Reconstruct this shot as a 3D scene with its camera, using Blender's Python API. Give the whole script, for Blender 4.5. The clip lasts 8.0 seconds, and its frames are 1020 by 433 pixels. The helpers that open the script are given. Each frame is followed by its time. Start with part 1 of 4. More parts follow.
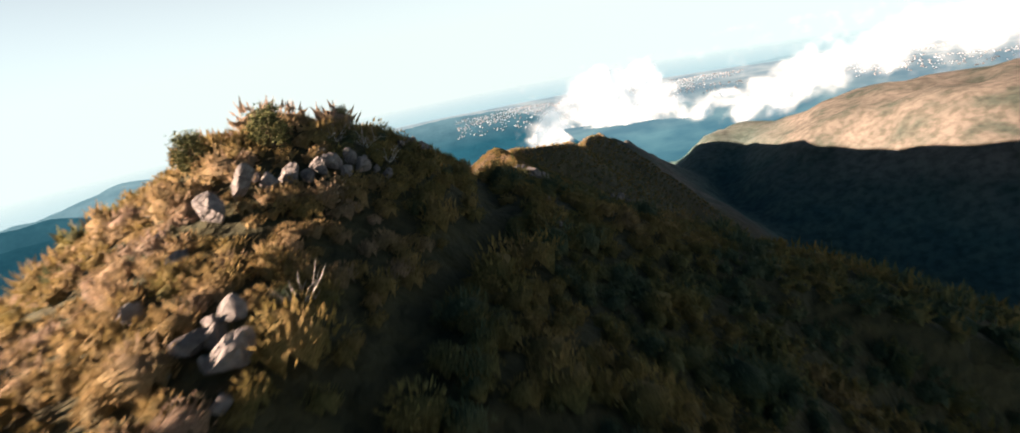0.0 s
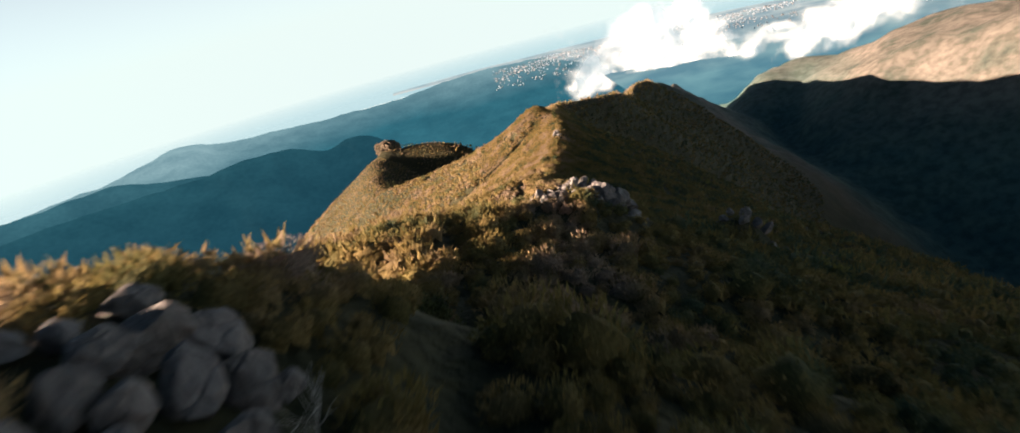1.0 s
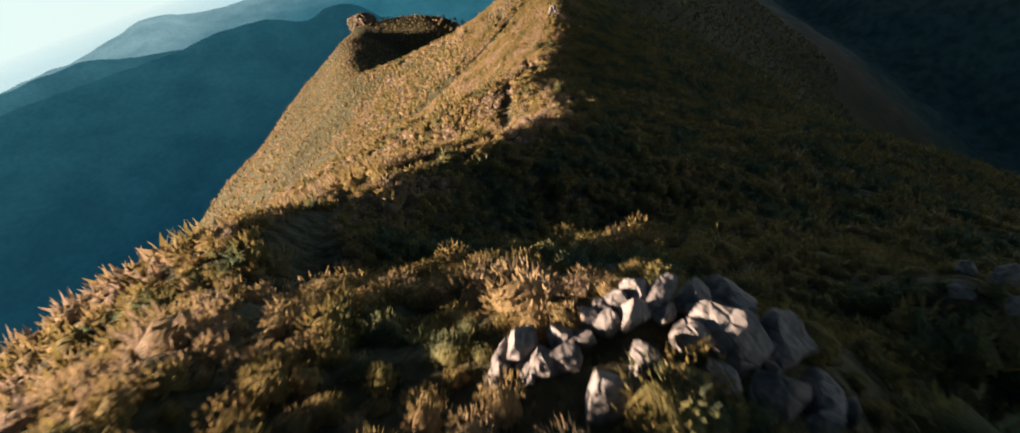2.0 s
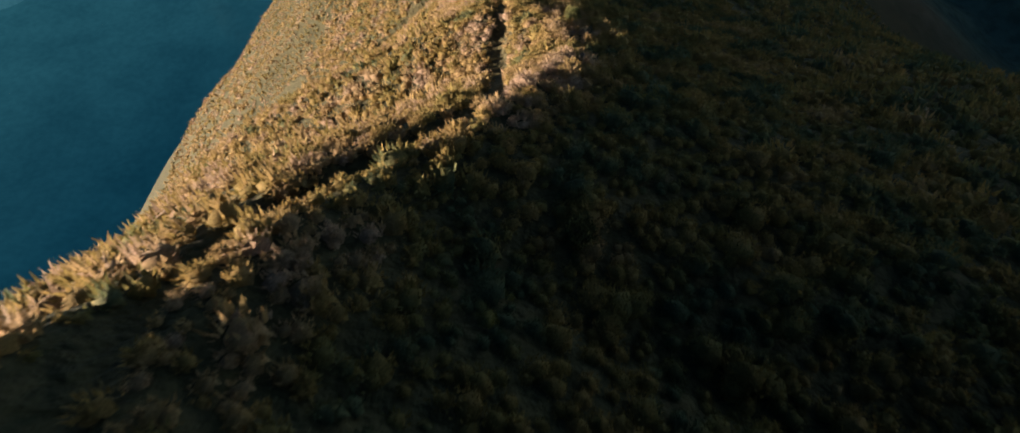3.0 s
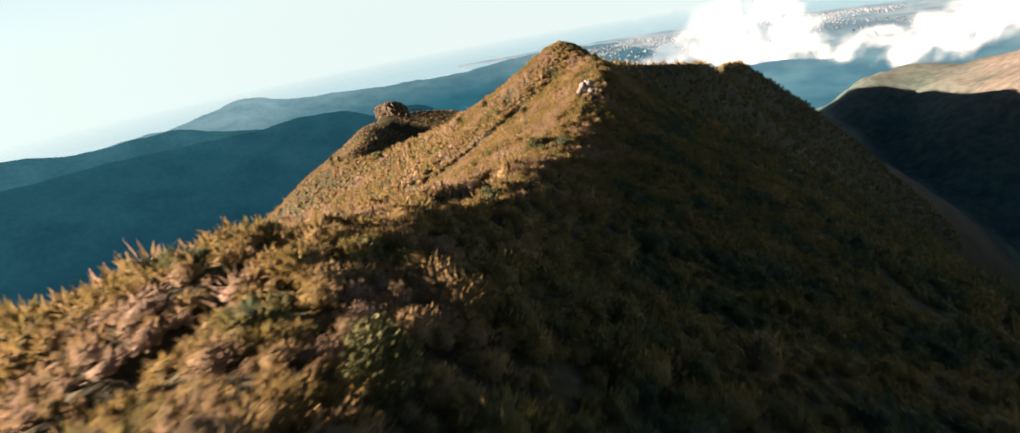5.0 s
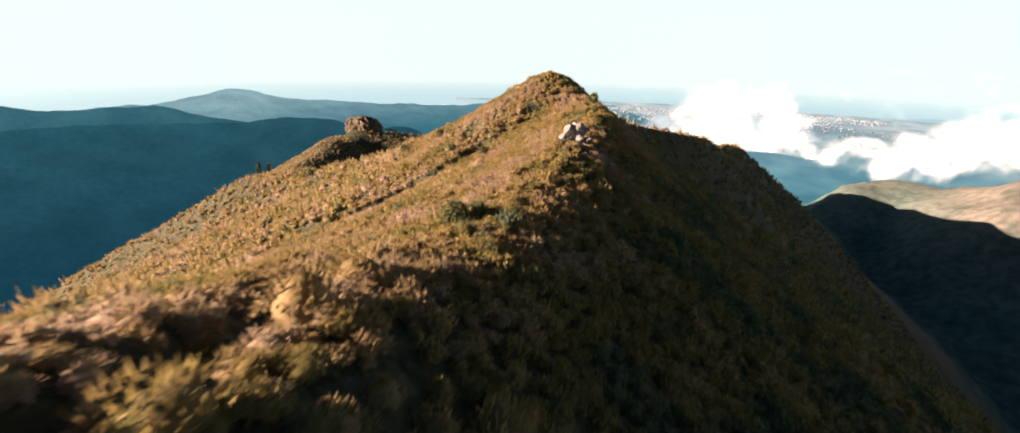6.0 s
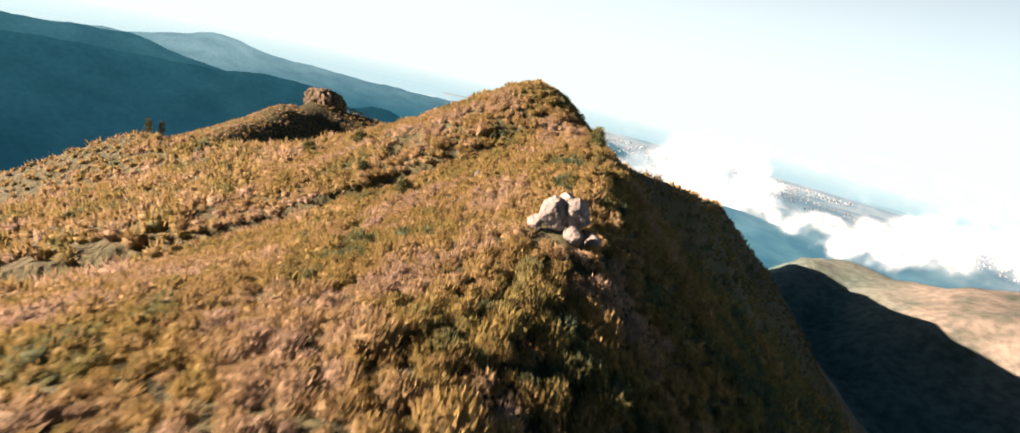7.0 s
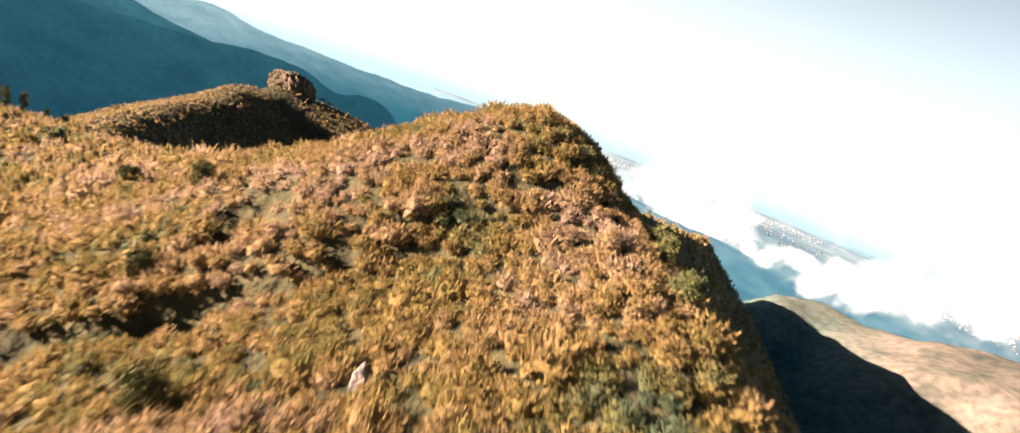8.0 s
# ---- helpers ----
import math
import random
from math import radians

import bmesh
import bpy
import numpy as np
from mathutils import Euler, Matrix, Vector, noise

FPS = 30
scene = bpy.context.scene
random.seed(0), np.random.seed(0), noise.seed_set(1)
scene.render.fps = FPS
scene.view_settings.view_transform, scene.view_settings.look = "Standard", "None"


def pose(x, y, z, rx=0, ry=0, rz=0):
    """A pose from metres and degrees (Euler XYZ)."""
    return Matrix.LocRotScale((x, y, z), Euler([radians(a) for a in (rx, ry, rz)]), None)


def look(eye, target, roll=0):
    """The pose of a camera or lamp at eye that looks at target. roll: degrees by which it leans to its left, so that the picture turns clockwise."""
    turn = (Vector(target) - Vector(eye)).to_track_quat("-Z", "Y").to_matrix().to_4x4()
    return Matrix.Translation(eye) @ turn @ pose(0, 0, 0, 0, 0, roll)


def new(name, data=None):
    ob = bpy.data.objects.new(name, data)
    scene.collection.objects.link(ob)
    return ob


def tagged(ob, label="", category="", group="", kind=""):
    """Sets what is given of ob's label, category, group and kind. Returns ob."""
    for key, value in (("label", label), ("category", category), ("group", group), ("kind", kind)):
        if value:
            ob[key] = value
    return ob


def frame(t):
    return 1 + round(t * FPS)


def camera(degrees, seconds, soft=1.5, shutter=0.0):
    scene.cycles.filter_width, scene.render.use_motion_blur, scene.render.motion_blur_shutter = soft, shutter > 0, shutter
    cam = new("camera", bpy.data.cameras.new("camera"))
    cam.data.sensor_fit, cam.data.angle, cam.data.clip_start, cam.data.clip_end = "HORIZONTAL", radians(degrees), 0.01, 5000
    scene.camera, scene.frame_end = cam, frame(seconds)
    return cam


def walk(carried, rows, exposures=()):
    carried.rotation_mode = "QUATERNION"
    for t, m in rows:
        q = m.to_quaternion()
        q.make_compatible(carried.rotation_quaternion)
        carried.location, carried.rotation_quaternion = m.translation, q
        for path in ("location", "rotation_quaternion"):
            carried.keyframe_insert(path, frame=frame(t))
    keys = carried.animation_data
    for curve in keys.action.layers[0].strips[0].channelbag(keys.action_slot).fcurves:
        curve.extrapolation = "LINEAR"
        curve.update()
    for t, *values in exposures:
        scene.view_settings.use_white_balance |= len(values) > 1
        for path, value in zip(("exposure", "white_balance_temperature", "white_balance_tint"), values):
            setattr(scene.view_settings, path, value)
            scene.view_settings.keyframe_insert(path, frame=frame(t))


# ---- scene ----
cam = camera(84.0, 8.0, shutter=0.18)
PATH = [
    (0, (18.45, -16.73, 113.35), (17.017, -7.319, 110.273), -11.20),
    (0.2, (17.62, -12.17, 113.02), (16.268, -2.696, 110.128), -11.86),
    (0.5, (16.58, -5.21, 112.48), (14.897, 4.139, 109.362), -13.81),
    (1, (15.58, 6.49, 111.55), (13.287, 15.489, 107.833), -15.04),
    (1.5, (14.37, 17.92, 109.94), (11.949, 26.475, 105.359), -16.21),
    (1.7, (13.87, 22.09, 109.18), (11.420, 30.408, 104.188), -16.46),
    (2.8, (9.77, 42.14, 103.97), (7.186, 49.078, 97.245), -18.94),
    (3, (9.60, 45.45, 102.71), (6.964, 52.312, 95.928), -19.38),
    (3.5, (9.13, 54.88, 98.33), (6.528, 62.000, 91.802), -18.70),
    (4, (9.07, 64.29, 93.69), (6.410, 71.968, 87.866), -16.77),
    (4.5, (9.70, 73.85, 89.03), (6.848, 82.360, 84.617), -14.40),
    (4.7, (9.40, 78.60, 87.75), (6.378, 87.200, 83.630), -13.00),
    (5.8, (5.71, 103.73, 81.36), (2.690, 112.704, 78.139), -1.75),
    (6, (4.68, 108.48, 80.70), (1.881, 117.549, 77.533), 1.03),
    (6.5, (1.98, 120.39, 79.54), (-0.327, 129.602, 76.420), 7.68),
    (7, (-0.52, 131.29, 78.72), (-2.751, 140.568, 75.737), 13.57),
    (7.5, (-3.35, 141.88, 78.31), (-5.760, 151.145, 75.433), 18.71),
    (8, (-6.64, 152.28, 77.87), (-8.544, 161.688, 75.057), 20.11),
]
walk(cam, [(t, look(eye, target, roll)) for t, eye, target, roll in PATH], exposures=[(0.0, 2.5, 6450, 9), (1.5, 2.4, 6350, 6), (2.0, 2.38, 6300, 5), (3.4, 2.33, 6100, 1), (4.5, 2.36, 6350, 7), (6.0, 2.5, 6450, 9), (7.0, 2.6, 6480, 9), (8.0, 2.82, 6500, 10)])

# ---- world and sun ----
SUN_AZ, SUN_EL = -110.0, 13.4        # degrees: compass angle from +y towards +x, and height
world = bpy.data.worlds.new("sky")
scene.world = world
world.use_nodes = True
wn, wl = world.node_tree.nodes, world.node_tree.links
wn.clear()
w_out, w_bg, w_sky = wn.new("ShaderNodeOutputWorld"), wn.new("ShaderNodeBackground"), wn.new("ShaderNodeTexSky")
w_sky.sky_type, w_sky.sun_disc = "NISHITA", False
w_sky.sun_elevation, w_sky.sun_rotation = radians(SUN_EL), radians(SUN_AZ)
w_sky.altitude, w_sky.air_density, w_sky.dust_density, w_sky.ozone_density = 900, 1.0, 1.0, 1.0
w_co, w_sep, w_max, w_com = wn.new("ShaderNodeTexCoord"), wn.new("ShaderNodeSeparateXYZ"), wn.new("ShaderNodeMath"), wn.new("ShaderNodeCombineXYZ")
w_max.operation = "MAXIMUM"
w_max.inputs[1].default_value = 0.02    # the horizon's haze goes on below it
wl.new(w_co.outputs["Generated"], w_sep.inputs[0])
wl.new(w_sep.outputs["X"], w_com.inputs["X"])
wl.new(w_sep.outputs["Y"], w_com.inputs["Y"])
wl.new(w_sep.outputs["Z"], w_max.inputs[0])
wl.new(w_max.outputs[0], w_com.inputs["Z"])
wl.new(w_com.outputs[0], w_sky.inputs["Vector"])
# milky haze that thickens towards the horizon
w_fall, w_exp, w_haze, w_add = wn.new("ShaderNodeMath"), wn.new("ShaderNodeMath"), wn.new("ShaderNodeMix"), wn.new("ShaderNodeMix")
w_fall.operation, w_exp.operation = "MULTIPLY", "EXPONENT"
w_sq = wn.new("ShaderNodeMath")
w_sq.operation = "MULTIPLY"
wl.new(w_max.outputs[0], w_sq.inputs[0])
wl.new(w_max.outputs[0], w_sq.inputs[1])
w_fall.inputs[1].default_value = -10.0
wl.new(w_sq.outputs[0], w_fall.inputs[0])
wl.new(w_fall.outputs[0], w_exp.inputs[0])
w_haze.data_type, w_add.data_type, w_add.blend_type = "RGBA", "RGBA", "ADD"
w_haze.inputs[6].default_value, w_haze.inputs[7].default_value = (0, 0, 0, 1), (9.6, 9.9, 9.8, 1)
wl.new(w_exp.outputs[0], w_haze.inputs[0])
w_add.inputs[0].default_value = 1.0
w_dim = wn.new("ShaderNodeMix")      # a clear, deep sky above the haze
w_dim.data_type, w_dim.blend_type = "RGBA", "MULTIPLY"
w_dim.inputs[0].default_value, w_dim.inputs[7].default_value = 1.0, (0.10, 0.31, 0.40, 1)
wl.new(w_sky.outputs[0], w_dim.inputs[6])
wl.new(w_dim.outputs[2], w_add.inputs[6])
wl.new(w_haze.outputs[2], w_add.inputs[7])
wl.new(w_add.outputs[2], w_bg.inputs["Color"])
w_bg.inputs["Strength"].default_value = 0.016
wl.new(w_bg.outputs[0], w_out.inputs["Surface"])

sun_dir = Vector((math.sin(radians(SUN_AZ)) * math.cos(radians(SUN_EL)), math.cos(radians(SUN_AZ)) * math.cos(radians(SUN_EL)), math.sin(radians(SUN_EL))))
sun = new("sun", bpy.data.lights.new("sun", "SUN"))
sun.data.energy, sun.data.angle, sun.data.color = 5.9, radians(0.6), (1.0, 0.715, 0.52)
sun.matrix_world = look(sun_dir * 300, (0, 0, 0))


# ---- small helpers ----
def ramp(x, pairs):
    return np.interp(x, [p[0] for p in pairs], [p[1] for p in pairs])


def lattice(i, j, seed):
    v = np.sin(i * 127.1 + j * 311.7 + seed * 74.7) * 43758.5453
    return v - np.floor(v)


def value_noise(x, y, seed=0):
    i, j = np.floor(x), np.floor(y)
    u, v = x - i, y - j
    u, v = u * u * (3 - 2 * u), v * v * (3 - 2 * v)
    a, b = lattice(i, j, seed), lattice(i + 1, j, seed)
    c, d = lattice(i, j + 1, seed), lattice(i + 1, j + 1, seed)
    return (a * (1 - u) + b * u) * (1 - v) + (c * (1 - u) + d * u) * v - 0.5


def fbm(x, y, size, octaves=4, seed=0):
    total, amp = 0.0, 1.0
    for k in range(octaves):
        total = total + amp * value_noise(x / size + 17.3 * k, y / size - 9.1 * k, seed + k)
        size, amp = size * 0.5, amp * 0.5
    return total


def smooth_max(a, b, k):
    h = np.clip(0.5 + 0.5 * (a - b) / k, 0, 1)
    return b * (1 - h) + a * h + k * h * (1 - h)


def soft_line(points, n):
    """A smooth line through points, n steps a span (Catmull-Rom)."""
    p = np.array(points, float)
    p = np.vstack([2 * p[0] - p[1], p, 2 * p[-1] - p[-2]])
    out = []
    for a, b, c, d in zip(p[:-3], p[1:-2], p[2:-1], p[3:]):
        for t in np.arange(n) / n:
            out.append(0.5 * (2 * b + (c - a) * t + (2 * a - 5 * b + 4 * c - d) * t * t + (3 * b - a - 3 * c + d) * t ** 3))
    out.append(p[-2])
    return np.array(out)


def nearest_on(line, x, y):
    """Distance to a line from above, signed (positive to the right of its way), with the z and the y of the foot."""
    best = np.full(x.shape, 1e18)
    side, foot_z, foot_y = np.zeros(x.shape), np.zeros(x.shape), np.zeros(x.shape)
    for (ax, ay, az), (bx, by, bz) in zip(line[:-1, :3], line[1:, :3]):
        dx, dy = bx - ax, by - ay
        t = np.clip(((x - ax) * dx + (y - ay) * dy) / (dx * dx + dy * dy), 0, 1)
        px, py = ax + t * dx, ay + t * dy
        d2 = (x - px) ** 2 + (y - py) ** 2
        near = d2 < best
        best = np.where(near, d2, best)
        side = np.where(near, np.sign((x - ax) * dy - (y - ay) * dx), side)
        foot_z = np.where(near, az + t * (bz - az), foot_z)
        foot_y = np.where(near, py, foot_y)
    return np.sqrt(best) * np.where(side == 0, 1, side), foot_z, foot_y


def fall(d, first, far, second):
    """Drop at a distance d from a crest: one grade, then from far on another."""
    r = 2.0
    d = np.sqrt(d * d + r * r) - r
    k = np.clip(far * 0.4, 1.2, 10.0)
    past = k * np.logaddexp(0, (d - far) / k) - k * np.logaddexp(0, -far / k)
    return first * d + (second - first) * past


# ---- the lie of the land ----
# the crest's unseen stretch past y = 560 is raised to shade the right ridge
CREST = soft_line([(16, -160, 92), (13, -60, 100), (12.5, -25, 104.4), (11, -10, 108.7), (9.2, -4, 109.9), (6.9, 3, 112.1), (7.8, 7, 111.0), (7.6, 10.5, 109.6), (5.9, 16, 107.8), (7.5, 22, 103.0), (3.5, 28, 102.5),
    (2, 34, 101.3), (-2.9, 40, 97.75), (-5.2, 46, 96.6), (-5.6, 52, 93.4), (-3.6, 60, 90.0), (0.5, 68, 87.3), (2.5, 79, 83.4), (2.3, 87, 80.8), (-0.8, 94, 79.7), (-3.8, 100, 79.2), (-3, 115, 75.6), (-2.5, 130, 72.8), (-3, 145, 72.6),
    (-3.2, 153, 72.6), (-4.2, 161, 72.958), (-6.682, 170, 73.371), (-11.424, 177.5, 75.3), (-9.372, 195, 69.199), (-12.4, 240, 61.2), (8.2, 290, 48.5), (15.6, 350, 35.6), (21.6, 410, 25.3), (32.6, 455, 22.1), (38.1, 485, 10.7), (42, 560, -20), (52, 680, -42), (64, 780, -58), (82, 880, -80), (108, 1000, -132), (150, 1100, -240)], 4)
SPUR = soft_line([(-12, 177, 71), (-29.5, 181.25, 65.24), (-55.8, 192.286, 56.217), (-78.941, 200.903, 50.838), (-91.164, 222, 42.813), (-108.121, 250, 38.448), (-118.079, 278, 36.728), (-127.766, 305, 37.234), (-128.046, 326, 32.591), (-138, 348, 26.1), (-158, 390, 0), (-190, 450, -40), (-260, 600, -130)], 4)
BRANCH = soft_line([(-128, 318, 40.794), (-108, 322, 37.571), (-88, 324, 33.89), (-70, 330, 23.7), (-50, 345, 5.1), (-20, 370, -40)], 4)      # shoulder falling away from the rock tower
RIGHT = soft_line([(130, 1230, -279), (194, 1150, -206), (205, 1110, -195), (264, 1070, -133), (345, 1015, -131), (430, 925, -82), (550, 810, -51), (700, 660, -54), (860, 480, 0), (1030, 280, 40), (1150, 0, 60), (1200, -400, 70)], 4)


def main_ridge(x, y):
    d, z, fy = nearest_on(CREST, x, y)
    left = fall(np.abs(d), ramp(fy, [(-60, .35), (-10, .19), (-3, .22), (2, .43), (12, .305), (30, .095), (50, .327), (62, .218), (90, .18), (110, .34), (140, 0.44), (165, 0.591), (180, 0.768), (440, .6)]),
        ramp(fy, [(-60, 8), (0, 8), (12, 10), (30, 24), (50, 16), (62, 16), (90, 27), (110, 60), (140, 120), (165, 14), (180, 14), (440, 60)]),
        ramp(fy, [(-60, .8), (0, .96), (30, .695), (60, .8), (90, .58), (110, .6), (140, .6), (165, 0.476), (180, 0.435), (200, .6), (440, .7)]))
    left = left + 0.25 * 12 * np.logaddexp(0, (np.abs(d) - 100) / 12)
    right = fall(np.abs(d), ramp(fy, [(-60, .6), (-14, .58), (-9, .44), (-6, .40), (-3, .54), (3, .676), (11, .71), (16, .465), (22, .274), (31, .184), (36, .647), (48, .66), (58, .478), (66, .38), (80, .40), (90, .48), (100, .48), (130, .5), (146, .62), (158, .85), (180, .95), (210, 1.155), (440, 1.014), (570, .772)]),
        ramp(fy, [(-60, 40), (-16, 20), (-8, 4.5), (-2, 5), (9, 3.5), (17, 14), (22, 7), (31, 7), (36, 6), (46, 6), (58, 6), (66, 50), (130, 50), (160, 40), (210, 60), (440, 80)]),
        ramp(fy, [(-60, .7), (-14, .75), (-8, .845), (-3, .606), (9, .52), (18, .515), (31, .69), (36, .47), (46, .42), (58, .416), (66, .7), (100, .75), (130, .8), (160, .85), (180, 1.0), (210, 1.155), (440, 1.014), (570, .772)]))
    return z - np.where(d < 0, left, right)


def spur_ridge(x, y):
    d, z, fy = nearest_on(SPUR, x, y)
    left = fall(np.abs(d), ramp(fy, [(170, 0.534), (230, 0.544), (300, 0.669), (340, 0.698)]), 40, .66)
    right = fall(np.abs(d), ramp(fy, [(170, 0.494), (200, 0.486), (240, 0.6), (340, 0.8)]), 30, .9)
    spur = z - np.where(d < 0, left, right)
    d, z, fy = nearest_on(BRANCH, x, y)
    return smooth_max(spur, z - fall(np.abs(d), 1.02, 30, .95), 3.0)


def right_ridge(x, y):
    d, z, fy = nearest_on(RIGHT, x, y)
    return z - fall(np.abs(d), .14, 110, .6)


def base_land(x, y):
    r = np.hypot(x, y)
    return ramp(r, [(0, -250), (1000, -262), (1500, -350), (1900, -430), (2600, -470), (5000, -500)]) - 380 * np.clip(-(x + 150) / 400, 0, 1)


TRAIL = soft_line([(13.5, -30, 0), (13.7, -14, 0), (14.2, -5.4, 0), (15, 1, 0), (14.3, 6, 0), (12.8, 12, 0), (10.8, 18, 0), (8.5, 25, 0), (6, 31, 0), (1, 40, 0), (-4, 49, 0), (-6.5, 57, 0),
    (-4, 63.5, 0), (-1.5, 67.5, 0), (0.4, 72, 0), (-1, 79, 0), (-3, 88, 0), (-4, 95, 0), (-4.6, 103, 0), (-3.6, 108, 0), (-2.9, 112.5, 0), (-3.6, 116, 0), (-5.3, 119.5, 0), (-5.9, 123.6, 0), (-6.8, 129, 0), (-8, 138, 0), (-12, 150, 0),
    (-15.3, 161, 0), (-18, 169, 0), (-23, 180, 0)], 3)
MOUNDS = [(12.5, 35.2, 2.5, 2.7), (21.4, 41.0, 2.8, 2.0), (-3.0, 149.3, 0.5, 1.7)]      # x, y, height, breadth of the rocky mounds

HOLLOWS = [(-18.7, 168.5, 1.3, 0.55), (-18.5, 167.8, 1.4, 0.55), (-18.2, 167.0, 1.2, 0.5), (-17.5, 164.1, 1.3, 0.7), (-16.8, 164.4, 1.0, 0.6), (-8.2, 128.4, 0.7, 0.7), (-21.5, 171.5, 0.8, 0.9), (-56.7, 191.5, 1.5, 1.6), (-38.8, 180.7, 1.2, 1.0)]      # x, y, depth, breadth of bare pits


def land(x, y):
    """Height of the ground."""
    x, y = np.asarray(x, float), np.asarray(y, float)
    h = smooth_max(main_ridge(x, y), spur_ridge(x, y), 4.0)
    h = smooth_max(h, right_ridge(x, y), 20.0)
    h = smooth_max(h, base_land(x, y), 30.0)
    away = np.clip((np.hypot(x, y - 80) - 160) / 300, 0, 1)
    h = h + fbm(x, y, 14, 3, 3) * (0.9 + 3.0 * away) + fbm(x, y, 90, 3, 8) * 22 * away
    for mx, my, mh, mr in MOUNDS:
        h = h + mh * np.exp(-((x - mx) ** 2 + (y - my) ** 2) / (2 * mr * mr) * 1.3)
    for mx, my, md, mr in HOLLOWS:
        h = h - md * np.exp(-((x - mx) ** 2 + (y - my) ** 2) / (mr * mr))
    near = (np.abs(x) < 40) & (y > -40) & (y < 190)
    if near.any():
        d = np.full(x.shape, 99.0)
        d[near] = np.abs(nearest_on(TRAIL, x[near], y[near])[0])
        deep = ramp(y, [(18, 0.6), (22, 0.3), (36, 0.3), (40, 0.6), (46, 1.25), (62, 1.25), (68, 0.8), (100, 0.7), (106, 1.1), (121, 1.0), (126, 0.15)])
        h = h - deep * np.exp(-(d / (0.4 + 0.7 * deep)) ** 2)
    return h


# ---- materials ----
def material(name, base=(0.5, 0.5, 0.5), rough=0.8):
    m = bpy.data.materials.new(name)
    m.use_nodes = True
    b = m.node_tree.nodes["Principled BSDF"]
    b.inputs["Base Color"].default_value = (*base, 1)
    b.inputs["Roughness"].default_value = rough
    b.inputs["Specular IOR Level"].default_value = 0.2
    return m


def node_noise(m, scale, detail=4.0, kind="Position"):
    n, l = m.node_tree.nodes, m.node_tree.links
    g = n.new("ShaderNodeNewGeometry")
    t = n.new("ShaderNodeTexNoise")
    t.inputs["Scale"].default_value, t.inputs["Detail"].default_value = scale, detail
    l.new(g.outputs["Position"], t.inputs["Vector"])
    return t.outputs["Fac"]


def node_ramp(m, fac, stops):
    n, l = m.node_tree.nodes, m.node_tree.links
    r = n.new("ShaderNodeValToRGB")
    e = r.color_ramp.elements
    e[0].position, e[0].color = stops[0][0], (*stops[0][1], 1)
    e[1].position, e[1].color = stops[-1][0], (*stops[-1][1], 1)
    for p, c in stops[1:-1]:
        e.new(p).color = (*c, 1)
    l.new(fac, r.inputs["Fac"])
    return r.outputs["Color"]


def node_mix(m, fac, a, b, how="MIX"):
    n, l = m.node_tree.nodes, m.node_tree.links
    x = n.new("ShaderNodeMix")
    x.data_type, x.blend_type = "RGBA", how
    for socket, value in ((x.inputs[0], fac), (x.inputs[6], a), (x.inputs[7], b)):
        if isinstance(value, (int, float)):
            socket.default_value = value
        elif isinstance(value, tuple):
            socket.default_value = (*value, 1)
        else:
            l.new(value, socket)
    return x.outputs[2]


def node_bump(m, height, strength, distance):
    n, l = m.node_tree.nodes, m.node_tree.links
    b = n.new("ShaderNodeBump")
    b.inputs["Strength"].default_value, b.inputs["Distance"].default_value = strength, distance
    l.new(height, b.inputs["Height"])
    l.new(b.outputs[0], n["Principled BSDF"].inputs["Normal"])


def colour_in(m, socket):
    m.node_tree.links.new(socket, m.node_tree.nodes["Principled BSDF"].inputs["Base Color"])


def leafy_through(m, colour, share):
    """Leaves let some of the light through."""
    n, l = m.node_tree.nodes, m.node_tree.links
    thin, both = n.new("ShaderNodeBsdfTranslucent"), n.new("ShaderNodeMixShader")
    both.inputs[0].default_value = share
    l.new(colour, thin.inputs["Color"])
    l.new(n["Principled BSDF"].outputs[0], both.inputs[1])
    l.new(thin.outputs[0], both.inputs[2])
    l.new(both.outputs[0], n["Material Output"].inputs["Surface"])


